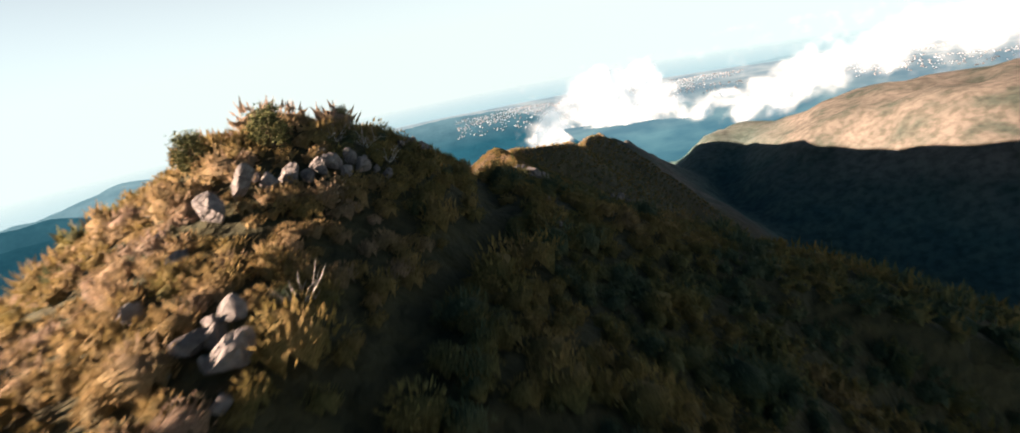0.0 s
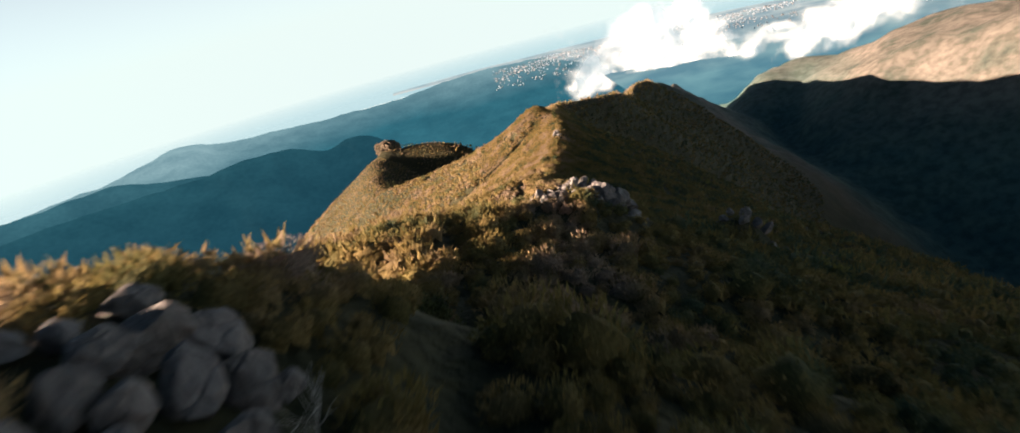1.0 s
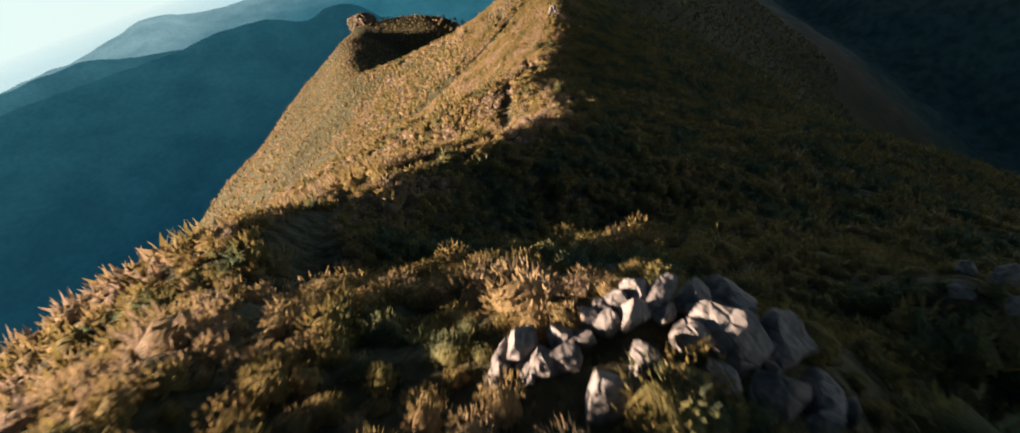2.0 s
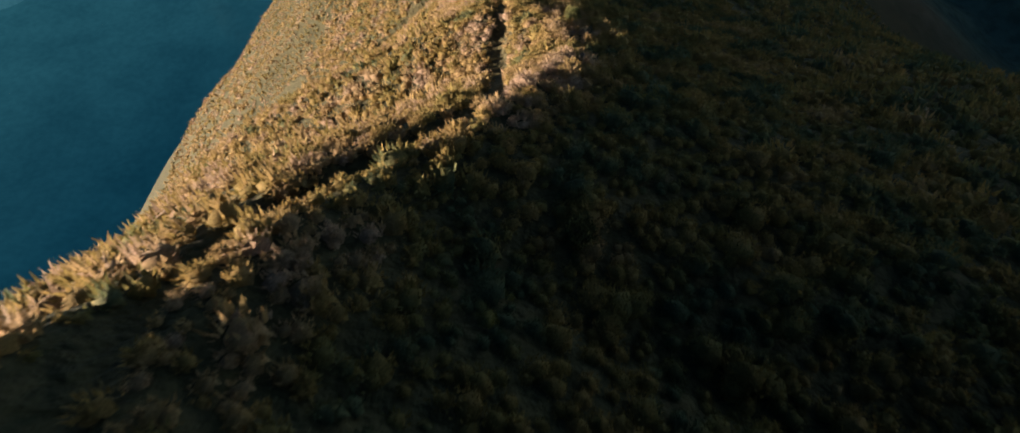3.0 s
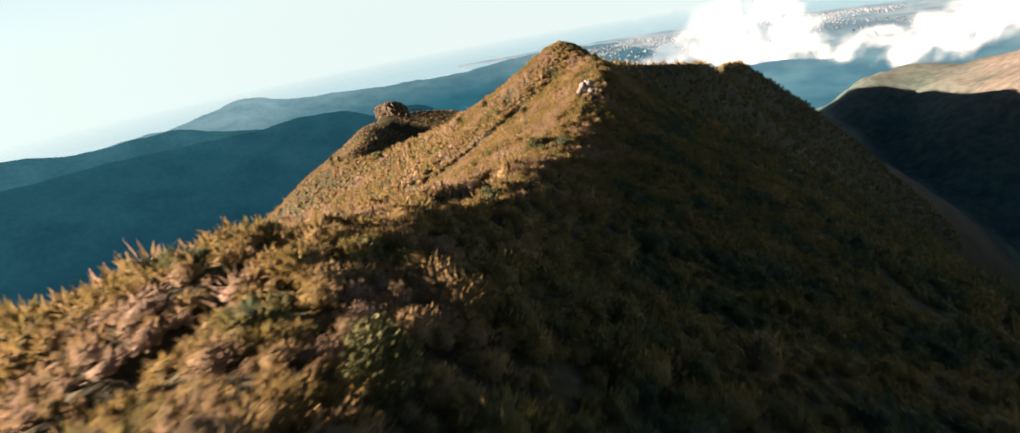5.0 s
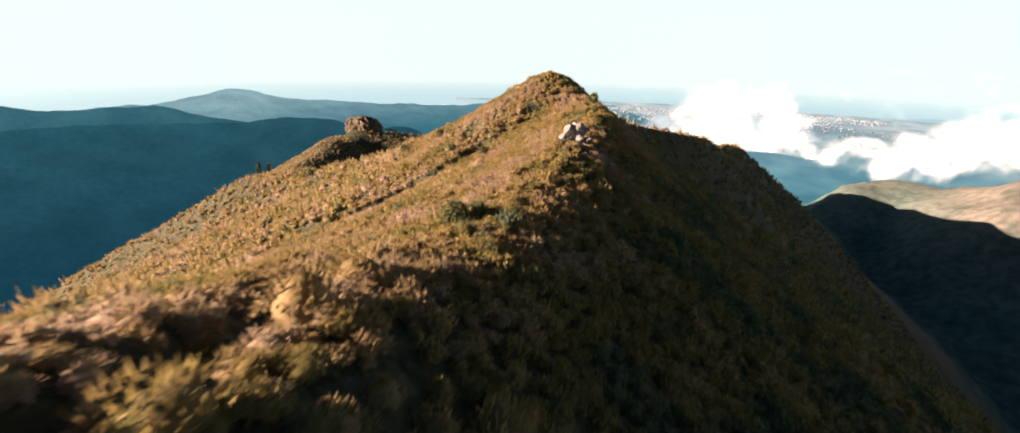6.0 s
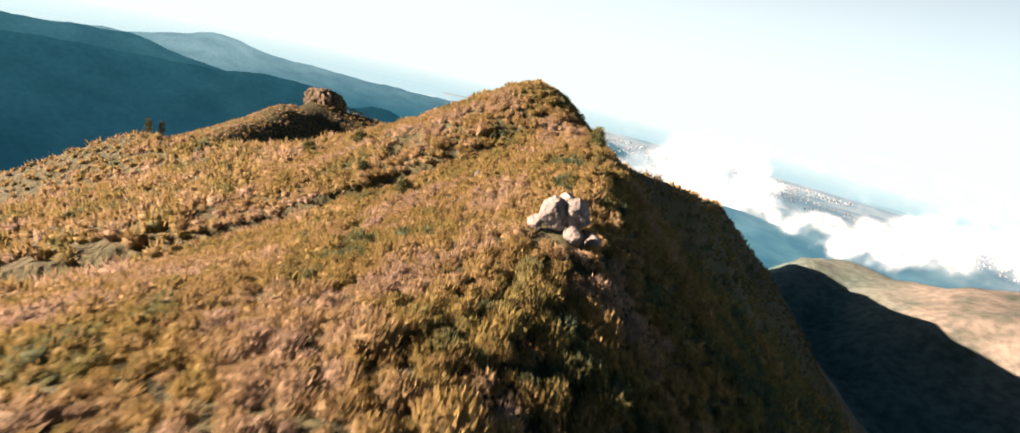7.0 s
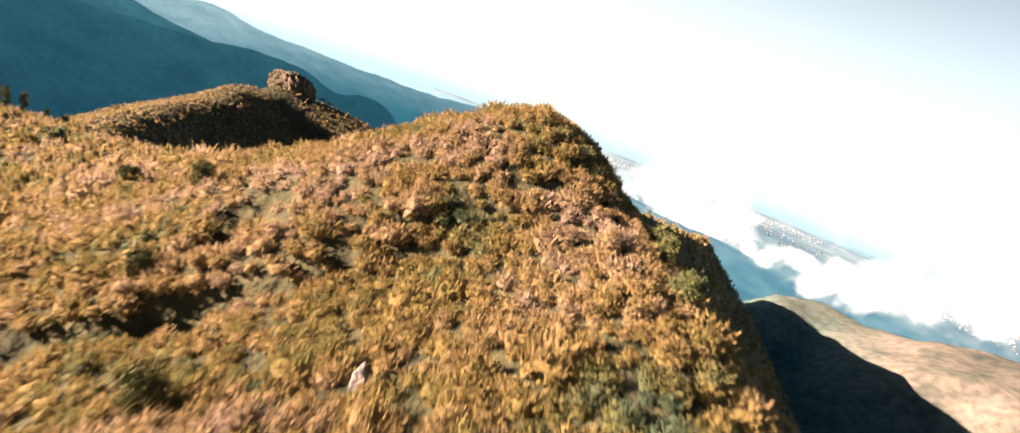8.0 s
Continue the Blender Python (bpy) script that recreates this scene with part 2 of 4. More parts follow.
def heath_material(name):
    m = material(name, rough=0.9)
    n, l = m.node_tree.nodes, m.node_tree.links
    own, g, kind = n.new("ShaderNodeAttribute"), n.new("ShaderNodeNewGeometry"), n.new("ShaderNodeMath")
    own.attribute_name = "tint"      # each shrub's own tone, plus the shade painted in by plant()
    kind.operation = "MULTIPLY_ADD"
    kind.inputs[1].default_value = 0.28
    l.new(own.outputs["Fac"], kind.inputs[0])
    l.new(node_noise(m, 0.22, 6), kind.inputs[2])
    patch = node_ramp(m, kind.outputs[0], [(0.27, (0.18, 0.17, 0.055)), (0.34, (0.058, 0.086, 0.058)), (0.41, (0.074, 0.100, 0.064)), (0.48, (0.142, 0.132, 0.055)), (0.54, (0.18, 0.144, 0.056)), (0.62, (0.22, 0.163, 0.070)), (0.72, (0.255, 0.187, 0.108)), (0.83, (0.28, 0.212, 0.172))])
    leaf = node_ramp(m, g.outputs["Random Per Island"], [(0.0, (0.84, 0.86, 0.8)), (0.5, (1.0, 0.98, 0.96)), (1.0, (1.14, 1.11, 1.08))])
    speck = node_ramp(m, node_noise(m, 16, 3), [(0.35, (0.66, 0.68, 0.64)), (0.65, (1.22, 1.18, 1.15))])
    colour = node_mix(m, 1.0, node_mix(m, 1.0, patch, leaf, "MULTIPLY"), speck, "MULTIPLY")
    colour_in(m, colour)
    leafy_through(m, colour, 0.35)
    node_bump(m, node_noise(m, 22, 5), 0.9, 0.05)
    return m


M_HEATH = heath_material("heath foliage")
M_GROUND = material("heath ground", rough=0.95)
g_near = node_mix(M_GROUND, 0.5, node_ramp(M_GROUND, node_noise(M_GROUND, 0.05, 8), [(0.3, (0.026, 0.034, 0.017)), (0.5, (0.052, 0.052, 0.026)), (0.7, (0.088, 0.074, 0.037))]),
    node_ramp(M_GROUND, node_noise(M_GROUND, 1.4, 6), [(0.35, (0.010, 0.013, 0.009)), (0.65, (0.066, 0.056, 0.028))]))
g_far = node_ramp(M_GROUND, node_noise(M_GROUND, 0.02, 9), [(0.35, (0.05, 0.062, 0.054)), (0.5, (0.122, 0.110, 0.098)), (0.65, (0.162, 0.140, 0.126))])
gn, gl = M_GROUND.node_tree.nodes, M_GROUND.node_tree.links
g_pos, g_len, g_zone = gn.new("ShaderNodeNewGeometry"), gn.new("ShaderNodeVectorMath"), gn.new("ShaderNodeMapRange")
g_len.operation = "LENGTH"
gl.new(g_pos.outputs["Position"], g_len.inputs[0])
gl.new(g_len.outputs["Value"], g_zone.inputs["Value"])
g_zone.inputs["From Min"].default_value, g_zone.inputs["From Max"].default_value = 420, 640      # near colours give way to far ones
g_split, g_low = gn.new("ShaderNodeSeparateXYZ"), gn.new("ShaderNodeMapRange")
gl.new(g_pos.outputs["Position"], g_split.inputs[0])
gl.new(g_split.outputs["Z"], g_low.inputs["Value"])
g_low.inputs["From Min"].default_value, g_low.inputs["From Max"].default_value = -170, -110      # haze-teal forest, ending about where the ridge's shadow does
# teal forest colour: valley haze and shade painted into the base
g_hazy_wood = node_ramp(M_GROUND, node_noise(M_GROUND, 0.03, 8), [(0.35, (0.062, 0.120, 0.120)), (0.65, (0.10, 0.16, 0.145))])
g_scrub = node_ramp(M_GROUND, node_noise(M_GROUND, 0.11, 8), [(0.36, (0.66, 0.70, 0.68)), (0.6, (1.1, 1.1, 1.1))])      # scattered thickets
colour_in(M_GROUND, node_mix(M_GROUND, g_zone.outputs["Result"], g_near, node_mix(M_GROUND, 1.0, node_mix(M_GROUND, g_low.outputs["Result"], g_hazy_wood, g_far), g_scrub, "MULTIPLY")))
node_bump(M_GROUND, node_noise(M_GROUND, 0.9, 10), 1.0, 0.9)


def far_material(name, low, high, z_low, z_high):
    """Far forest: near-black base for shade, haze painted in as emission, more higher up."""
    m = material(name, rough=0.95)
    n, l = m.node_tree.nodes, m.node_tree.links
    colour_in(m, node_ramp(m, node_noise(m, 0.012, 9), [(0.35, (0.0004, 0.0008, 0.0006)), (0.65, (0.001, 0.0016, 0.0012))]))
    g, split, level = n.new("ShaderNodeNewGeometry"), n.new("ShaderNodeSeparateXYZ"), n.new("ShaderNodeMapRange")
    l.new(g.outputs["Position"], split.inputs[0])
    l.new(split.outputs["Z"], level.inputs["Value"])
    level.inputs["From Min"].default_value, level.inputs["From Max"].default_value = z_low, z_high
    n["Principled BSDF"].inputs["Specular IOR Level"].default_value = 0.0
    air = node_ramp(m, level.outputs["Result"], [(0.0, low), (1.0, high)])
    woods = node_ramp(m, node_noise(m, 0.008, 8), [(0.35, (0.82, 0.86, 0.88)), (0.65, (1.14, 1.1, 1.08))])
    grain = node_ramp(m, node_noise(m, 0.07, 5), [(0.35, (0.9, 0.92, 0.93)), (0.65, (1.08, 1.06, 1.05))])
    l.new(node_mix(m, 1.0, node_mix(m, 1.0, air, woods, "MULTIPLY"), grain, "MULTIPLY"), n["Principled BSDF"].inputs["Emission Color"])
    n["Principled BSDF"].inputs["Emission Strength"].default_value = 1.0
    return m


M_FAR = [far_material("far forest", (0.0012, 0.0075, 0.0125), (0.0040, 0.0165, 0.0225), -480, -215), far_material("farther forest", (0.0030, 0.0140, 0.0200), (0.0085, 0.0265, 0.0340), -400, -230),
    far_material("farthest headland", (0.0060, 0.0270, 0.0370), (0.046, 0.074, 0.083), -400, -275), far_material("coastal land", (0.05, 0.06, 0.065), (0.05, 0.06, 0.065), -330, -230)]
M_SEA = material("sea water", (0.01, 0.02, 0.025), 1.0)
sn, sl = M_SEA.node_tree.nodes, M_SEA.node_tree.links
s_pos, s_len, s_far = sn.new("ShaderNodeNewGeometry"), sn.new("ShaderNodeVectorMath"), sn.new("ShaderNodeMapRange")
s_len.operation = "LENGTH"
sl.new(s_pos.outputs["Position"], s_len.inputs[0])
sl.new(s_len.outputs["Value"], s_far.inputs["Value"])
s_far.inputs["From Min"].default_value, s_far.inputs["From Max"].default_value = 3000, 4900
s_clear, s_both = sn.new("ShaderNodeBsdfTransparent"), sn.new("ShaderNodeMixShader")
sn["Principled BSDF"].inputs["Emission Color"].default_value, sn["Principled BSDF"].inputs["Emission Strength"].default_value = (0.080, 0.118, 0.130, 1), 1.0    # haze over the water, painted in as emission
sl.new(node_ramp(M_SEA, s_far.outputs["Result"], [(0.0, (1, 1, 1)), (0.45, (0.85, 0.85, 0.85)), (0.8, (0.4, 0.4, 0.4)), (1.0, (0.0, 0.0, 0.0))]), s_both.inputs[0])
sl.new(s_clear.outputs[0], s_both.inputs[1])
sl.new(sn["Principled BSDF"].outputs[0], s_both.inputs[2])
sl.new(s_both.outputs[0], sn["Material Output"].inputs["Surface"])     # and the sheet turns transparent far out, as if lost in haze
M_ROCK = material("grey rock", rough=0.9)
rn, rl = M_ROCK.node_tree.nodes, M_ROCK.node_tree.links
r_pos, r_vor, r_mix = rn.new("ShaderNodeNewGeometry"), rn.new("ShaderNodeTexVoronoi"), rn.new("ShaderNodeMath")
r_vor.feature = "DISTANCE_TO_EDGE"
r_vor.inputs["Scale"].default_value = 2.3
rl.new(r_pos.outputs["Position"], r_vor.inputs["Vector"])
r_mix.operation = "MULTIPLY_ADD"
crack = node_ramp(M_ROCK, r_vor.outputs["Distance"], [(0.0, (0.0, 0.0, 0.0)), (0.09, (1.0, 1.0, 1.0))])
rl.new(crack, r_mix.inputs[0])
r_mix.inputs[1].default_value = 0.2
rl.new(node_noise(M_ROCK, 5, 8), r_mix.inputs[2])
node_bump(M_ROCK, r_mix.outputs[0], 0.9, 0.12)
colour_in(M_ROCK, node_mix(M_ROCK, 1.0, node_mix(M_ROCK, 0.5, node_ramp(M_ROCK, node_noise(M_ROCK, 1.3, 8), [(0.35, (0.075, 0.07, 0.071)), (0.6, (0.20, 0.182, 0.182))]),
    node_ramp(M_ROCK, node_noise(M_ROCK, 7, 6), [(0.35, (0.09, 0.083, 0.083)), (0.65, (0.225, 0.205, 0.204))])), node_ramp(M_ROCK, r_vor.outputs["Distance"], [(0.0, (0.85, 0.84, 0.83)), (0.05, (1, 1, 1))]), "MULTIPLY"))
m_coast = M_FAR[3]      # haze painted into the coast's emission, paler with distance
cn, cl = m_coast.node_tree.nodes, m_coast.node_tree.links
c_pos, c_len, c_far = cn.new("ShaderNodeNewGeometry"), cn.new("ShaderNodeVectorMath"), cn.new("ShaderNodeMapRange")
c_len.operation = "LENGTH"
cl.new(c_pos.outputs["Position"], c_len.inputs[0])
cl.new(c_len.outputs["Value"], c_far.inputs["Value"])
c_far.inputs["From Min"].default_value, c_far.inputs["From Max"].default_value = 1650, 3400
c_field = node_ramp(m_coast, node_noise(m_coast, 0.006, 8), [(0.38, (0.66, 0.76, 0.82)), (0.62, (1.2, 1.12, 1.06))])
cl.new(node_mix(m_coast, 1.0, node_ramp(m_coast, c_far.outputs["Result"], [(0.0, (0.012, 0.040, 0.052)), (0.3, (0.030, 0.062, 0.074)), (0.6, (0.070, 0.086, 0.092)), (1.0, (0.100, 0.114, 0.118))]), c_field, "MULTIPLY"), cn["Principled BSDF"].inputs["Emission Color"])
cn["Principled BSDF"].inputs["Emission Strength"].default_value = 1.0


def cloud_material(name):
    """Cloud: white vapour, its scattered light and soft shading painted in as emission, frayed and thin at its rims."""
    m = material(name, (0.3, 0.3, 0.3), 1.0)
    n, l = m.node_tree.nodes, m.node_tree.links
    soft, clear, own, fray = n.new("ShaderNodeMixShader"), n.new("ShaderNodeBsdfTransparent"), n.new("ShaderNodeAttribute"), n.new("ShaderNodeMath")
    l.new(node_ramp(m, node_noise(m, 0.014, 5), [(0.32, (0.108, 0.124, 0.131)), (0.6, (0.150, 0.154, 0.154))]), n["Principled BSDF"].inputs["Emission Color"])
    n["Principled BSDF"].inputs["Emission Strength"].default_value = 1.0
    own.attribute_name = "cover"      # how thick the vapour lies
    fray.operation = "MULTIPLY_ADD"
    fray.inputs[1].default_value = 0.8
    l.new(node_noise(m, 0.02, 9), fray.inputs[0])
    l.new(own.outputs["Fac"], fray.inputs[2])
    l.new(node_ramp(m, fray.outputs[0], [(0.46, (0, 0, 0)), (0.64, (0.10,) * 3), (0.82, (0.34,) * 3), (1.0, (0.6,) * 3)]), soft.inputs[0])
    l.new(clear.outputs[0], soft.inputs[1])
    l.new(n["Principled BSDF"].outputs[0], soft.inputs[2])
    l.new(soft.outputs[0], n["Material Output"].inputs["Surface"])
    return m


M_CLOUD = cloud_material("cloud")
M_HOUSE = material("painted house walls", rough=0.8)
hn = M_HOUSE.node_tree.nodes
# bluish greys: the air's haze over the town painted into the walls
colour_in(M_HOUSE, node_ramp(M_HOUSE, hn.new("ShaderNodeNewGeometry").outputs["Random Per Island"], [(0.0, (0.16, 0.15, 0.16)), (0.5, (0.17, 0.19, 0.22)), (1.0, (0.21, 0.26, 0.32))]))
M_TOWER = material("brown overgrown rock", rough=0.9)
colour_in(M_TOWER, node_mix(M_TOWER, 0.6, node_ramp(M_TOWER, node_noise(M_TOWER, 0.25, 8), [(0.38, (0.025, 0.028, 0.012)), (0.6, (0.12, 0.082, 0.055))]),
    node_ramp(M_TOWER, node_noise(M_TOWER, 1.1, 6), [(0.35, (0.03, 0.025, 0.018)), (0.65, (0.13, 0.095, 0.068))])))
node_bump(M_TOWER, node_noise(M_TOWER, 0.7, 8), 1.0, 0.8)
M_BARK = material("bleached dead wood", rough=0.8)
colour_in(M_BARK, node_ramp(M_BARK, node_noise(M_BARK, 9, 5), [(0.35, (0.22, 0.20, 0.18)), (0.65, (0.48, 0.45, 0.42))]))
M_STEM = material("brown stems", rough=0.9)
colour_in(M_STEM, node_ramp(M_STEM, node_noise(M_STEM, 14, 4), [(0.35, (0.05, 0.035, 0.022)), (0.65, (0.14, 0.10, 0.07))]))
M_TREE = material("dark evergreen foliage", rough=0.85)
tn = M_TREE.node_tree.nodes
colour_in(M_TREE, node_mix(M_TREE, 1.0, node_ramp(M_TREE, node_noise(M_TREE, 1.2, 4), [(0.35, (0.055, 0.07, 0.03)), (0.65, (0.115, 0.12, 0.052))]),
    node_ramp(M_TREE, tn.new("ShaderNodeNewGeometry").outputs["Random Per Island"], [(0.0, (0.5, 0.5, 0.5)), (1.0, (1.5, 1.4, 1.2))]), "MULTIPLY"))


# ---- building helpers ----
def grid_object(name, xs, ys, zs, mat):
    """A sheet over two-dimensional arrays of places."""
    rows, cols = xs.shape
    me = bpy.data.meshes.new(name)
    co = np.stack([xs, ys, zs], -1).reshape(-1, 3)
    i = np.arange(rows * cols).reshape(rows, cols)
    quads = np.stack([i[:-1, :-1], i[:-1, 1:], i[1:, 1:], i[1:, :-1]], -1).reshape(-1, 4)
    mesh_from(me, co, quads)
    me.polygons.foreach_set("use_smooth", np.ones(len(quads), bool))
    me.materials.append(mat)
    return new(name, me)


def mesh_from(me, co, faces):
    n = faces.shape[1]
    me.vertices.add(len(co))
    me.vertices.foreach_set("co", np.ascontiguousarray(co, np.float32).ravel())
    me.loops.add(faces.size)
    me.loops.foreach_set("vertex_index", np.ascontiguousarray(faces, np.int32).ravel())
    me.polygons.add(len(faces))
    me.polygons.foreach_set("loop_start", np.arange(0, faces.size, n, dtype=np.int32))
    me.update(calc_edges=True)
    me.validate()


def ico(sub):
    bm = bmesh.new()
    bmesh.ops.create_icosphere(bm, subdivisions=sub, radius=1.0)
    co = np.array([v.co[:] for v in bm.verts])
    tri = np.array([[v.index for v in f.verts] for f in bm.faces])
    bm.free()
    return co, tri


def spread(lo, hi, step, growth, limit):
    """Grid lines: even from lo to hi, then wider and wider out to +-limit."""
    mid = list(np.arange(lo, hi + step, step))
    up, s = [mid[-1]], step
    while up[-1] < limit:
        s *= growth
        up.append(up[-1] + s)
    down, s = [mid[0]], step
    while down[-1] > -limit:
        s *= growth
        down.append(down[-1] - s)
    return np.array(down[:0:-1] + mid + up[1:])


# ---- ground, sea and distance ----
gx, gy = spread(-28, 34, 0.7, 1.06, 4800), spread(-22, 184, 0.7, 1.06, 4800)
GX, GY = np.meshgrid(gx, gy)
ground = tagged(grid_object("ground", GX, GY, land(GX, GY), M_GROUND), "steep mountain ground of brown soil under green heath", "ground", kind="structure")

SEA_Z = -338.0
a = np.radians(np.linspace(0, 360, 73))
r = np.array([3360, 3500, 4000, 4500, 4950.0])
A, R_ = np.meshgrid(a, r)
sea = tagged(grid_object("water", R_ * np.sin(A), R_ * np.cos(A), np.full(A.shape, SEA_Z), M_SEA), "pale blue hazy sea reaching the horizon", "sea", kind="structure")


def far_hill(name, label, stations, front, grade, roughness, seed, mat):
    """A distant ridge by compass angle, distance and height; its near side falls by a grade over the length front."""
    s = np.array(stations, float)
    az = np.linspace(s[0, 0], s[-1, 0], 400)
    dist, top = np.interp(az, s[:, 0], s[:, 1]), np.interp(az, s[:, 0], s[:, 2])
    soft = np.hanning(9 if len(s) < 14 else 13)
    top = np.convolve(np.pad(top, len(soft) // 2, mode="edge"), soft / soft.sum(), mode="valid")
    v = np.concatenate([np.linspace(-1, 0, 50), np.linspace(0.05, 0.6, 8)])
    AZ, V = np.meshgrid(np.radians(az), v)
    D = dist[None, :] + V * front
    X, Y = D * np.sin(AZ) + 10, D * np.cos(AZ) + 74
    Z = top[None, :] - np.where(V < 0, -V * grade, V * 0.4) * front
    Z = Z + fbm(X, Y, 420, 6, seed) * roughness * (0.45 + np.abs(V)) + fbm(X, Y, 60, 3, seed + 9) * 7
    return tagged(grid_object(name, X, Y, Z, mat), label, "hill", kind="structure")


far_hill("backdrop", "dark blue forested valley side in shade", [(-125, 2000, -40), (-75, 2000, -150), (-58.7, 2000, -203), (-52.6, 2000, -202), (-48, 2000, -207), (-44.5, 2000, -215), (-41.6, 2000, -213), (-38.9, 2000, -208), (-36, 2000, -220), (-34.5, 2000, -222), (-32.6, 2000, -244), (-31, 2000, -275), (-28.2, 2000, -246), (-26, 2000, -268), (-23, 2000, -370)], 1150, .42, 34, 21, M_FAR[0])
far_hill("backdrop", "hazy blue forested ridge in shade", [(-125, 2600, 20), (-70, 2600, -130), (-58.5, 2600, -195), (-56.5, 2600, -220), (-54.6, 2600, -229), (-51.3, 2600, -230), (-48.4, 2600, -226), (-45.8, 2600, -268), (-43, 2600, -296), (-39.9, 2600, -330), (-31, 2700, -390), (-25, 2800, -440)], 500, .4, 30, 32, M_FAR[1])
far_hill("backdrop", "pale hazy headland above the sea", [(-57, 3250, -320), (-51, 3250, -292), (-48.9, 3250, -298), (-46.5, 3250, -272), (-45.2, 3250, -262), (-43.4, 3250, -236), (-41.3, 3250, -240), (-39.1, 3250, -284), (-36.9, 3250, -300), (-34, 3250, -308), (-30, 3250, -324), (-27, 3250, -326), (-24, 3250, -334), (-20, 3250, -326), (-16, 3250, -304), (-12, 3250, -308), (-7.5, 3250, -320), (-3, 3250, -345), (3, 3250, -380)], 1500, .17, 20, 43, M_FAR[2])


def coast_height(dist, az):
    """The coastal land: it comes down to the shore at about 3.4 km."""
    x, y = dist * np.sin(az), dist * np.cos(az)
    shore = 3430 + 120 * value_noise(az * 9, az * 0, 3)
    return -326 + np.clip(shore - dist, -200, 2000) * 0.045 - np.clip(2700 - dist, 0, 1200) * 0.13 + fbm(x, y, 500, 5, 77) * 26 * np.clip((shore - dist) / 500, 0.1, 1)


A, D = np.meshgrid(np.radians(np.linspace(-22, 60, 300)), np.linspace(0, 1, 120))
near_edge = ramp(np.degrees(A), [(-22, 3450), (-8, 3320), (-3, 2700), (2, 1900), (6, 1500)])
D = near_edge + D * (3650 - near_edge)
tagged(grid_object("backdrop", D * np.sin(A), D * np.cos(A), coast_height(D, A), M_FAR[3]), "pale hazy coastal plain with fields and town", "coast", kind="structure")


def houses():
    """The white houses of the coastal town, too many and too far to count."""
    r3 = np.random.default_rng(12)
    n = 3200
    az, dist = np.radians(r3.uniform(-12, 45, n)), 3400 - 850 * r3.uniform(0, 1, n) ** 1.7
    keep = fbm(dist * np.sin(az), dist * np.cos(az), 260, 2, 5) > -0.12
    az, dist = az[keep], dist[keep]
    n = len(az)
    turn, w, l, h = r3.uniform(0, 3.14, n), r3.uniform(3, 5.5, n), r3.uniform(4, 7, n), r3.uniform(2, 3.4, n)
    unit = np.array([(-.5, -.5, -.4), (.5, -.5, -.4), (.5, .5, -.4), (-.5, .5, -.4), (-.5, -.5, 1), (.5, -.5, 1), (.5, .5, 1), (-.5, .5, 1), (0, -.5, 1.45), (0, .5, 1.45)])
    tri = np.array([(0, 1, 5), (0, 5, 4), (1, 2, 6), (1, 6, 5), (2, 3, 7), (2, 7, 6), (3, 0, 4), (3, 4, 7), (4, 5, 8), (6, 7, 9), (5, 6, 9), (5, 9, 8), (7, 4, 8), (7, 8, 9)])
    px, py = unit[:, 0] * w[:, None], unit[:, 1] * l[:, None]
    c, s_ = np.cos(turn)[:, None], np.sin(turn)[:, None]
    X = px * c - py * s_ + (dist * np.sin(az))[:, None]
    Y = px * s_ + py * c + (dist * np.cos(az))[:, None]
    Z = unit[:, 2] * h[:, None] + coast_height(dist, az)[:, None]
    me = bpy.data.meshes.new("distant_houses")
    mesh_from(me, np.stack([X, Y, Z], -1).reshape(-1, 3), (tri[None] + (np.arange(n) * 10)[:, None, None]).reshape(-1, 3))
    me.materials.append(M_HOUSE)
    tagged(new("distant_houses", me), "tiny white and pinkish houses of a coastal town", "houses", kind="stuff")


houses()


# ---- clouds ----
def cloud(label, dist, puffs, seed, thick):
    """A bank of cloud as layers of vapour one behind another, each billowing in depth. Puffs: compass angle, height, half breadth in degrees, half height."""
    base = new("cloud")
    p = np.array(puffs)
    lo, hi = (p[:, 0] - p[:, 2]).min() - 1, (p[:, 0] + p[:, 2]).max() + 1
    step = 5.0
    az = np.radians(np.arange(lo, hi, math.degrees(step / dist)))
    z = np.arange((p[:, 1] - p[:, 3]).min() - 25, (p[:, 1] + p[:, 3]).max() + 25, step)
    AZ, Z = np.meshgrid(az, z)
    for k in range(3):
        S = AZ * dist
        swell = fbm(S + 900 * k, Z, 150, 3, seed + k) * 90
        D = dist + 90 * k + swell
        thickness = np.full(AZ.shape, -9.0)
        for pa, pz, ra, rz in puffs:
            wobble = fbm(S + 300 * k, Z, 90, 4, seed + 7 + k)
            thickness = np.maximum(thickness, 1 - ((np.degrees(AZ) - pa) / ra) ** 2 - ((Z - pz) / rz) ** 2 + 1.9 * wobble)
        ob = grid_object("layer", D * np.sin(AZ) + 5, D * np.cos(AZ) + 75, Z, M_CLOUD)
        cover = ob.data.attributes.new("cover", "FLOAT", "POINT")
        cover.data.foreach_set("value", np.clip(0.16 + thickness * thick, 0, 1).astype(np.float32).ravel())
        ob.parent = base
    return tagged(base, label, "cloud", "valley clouds")


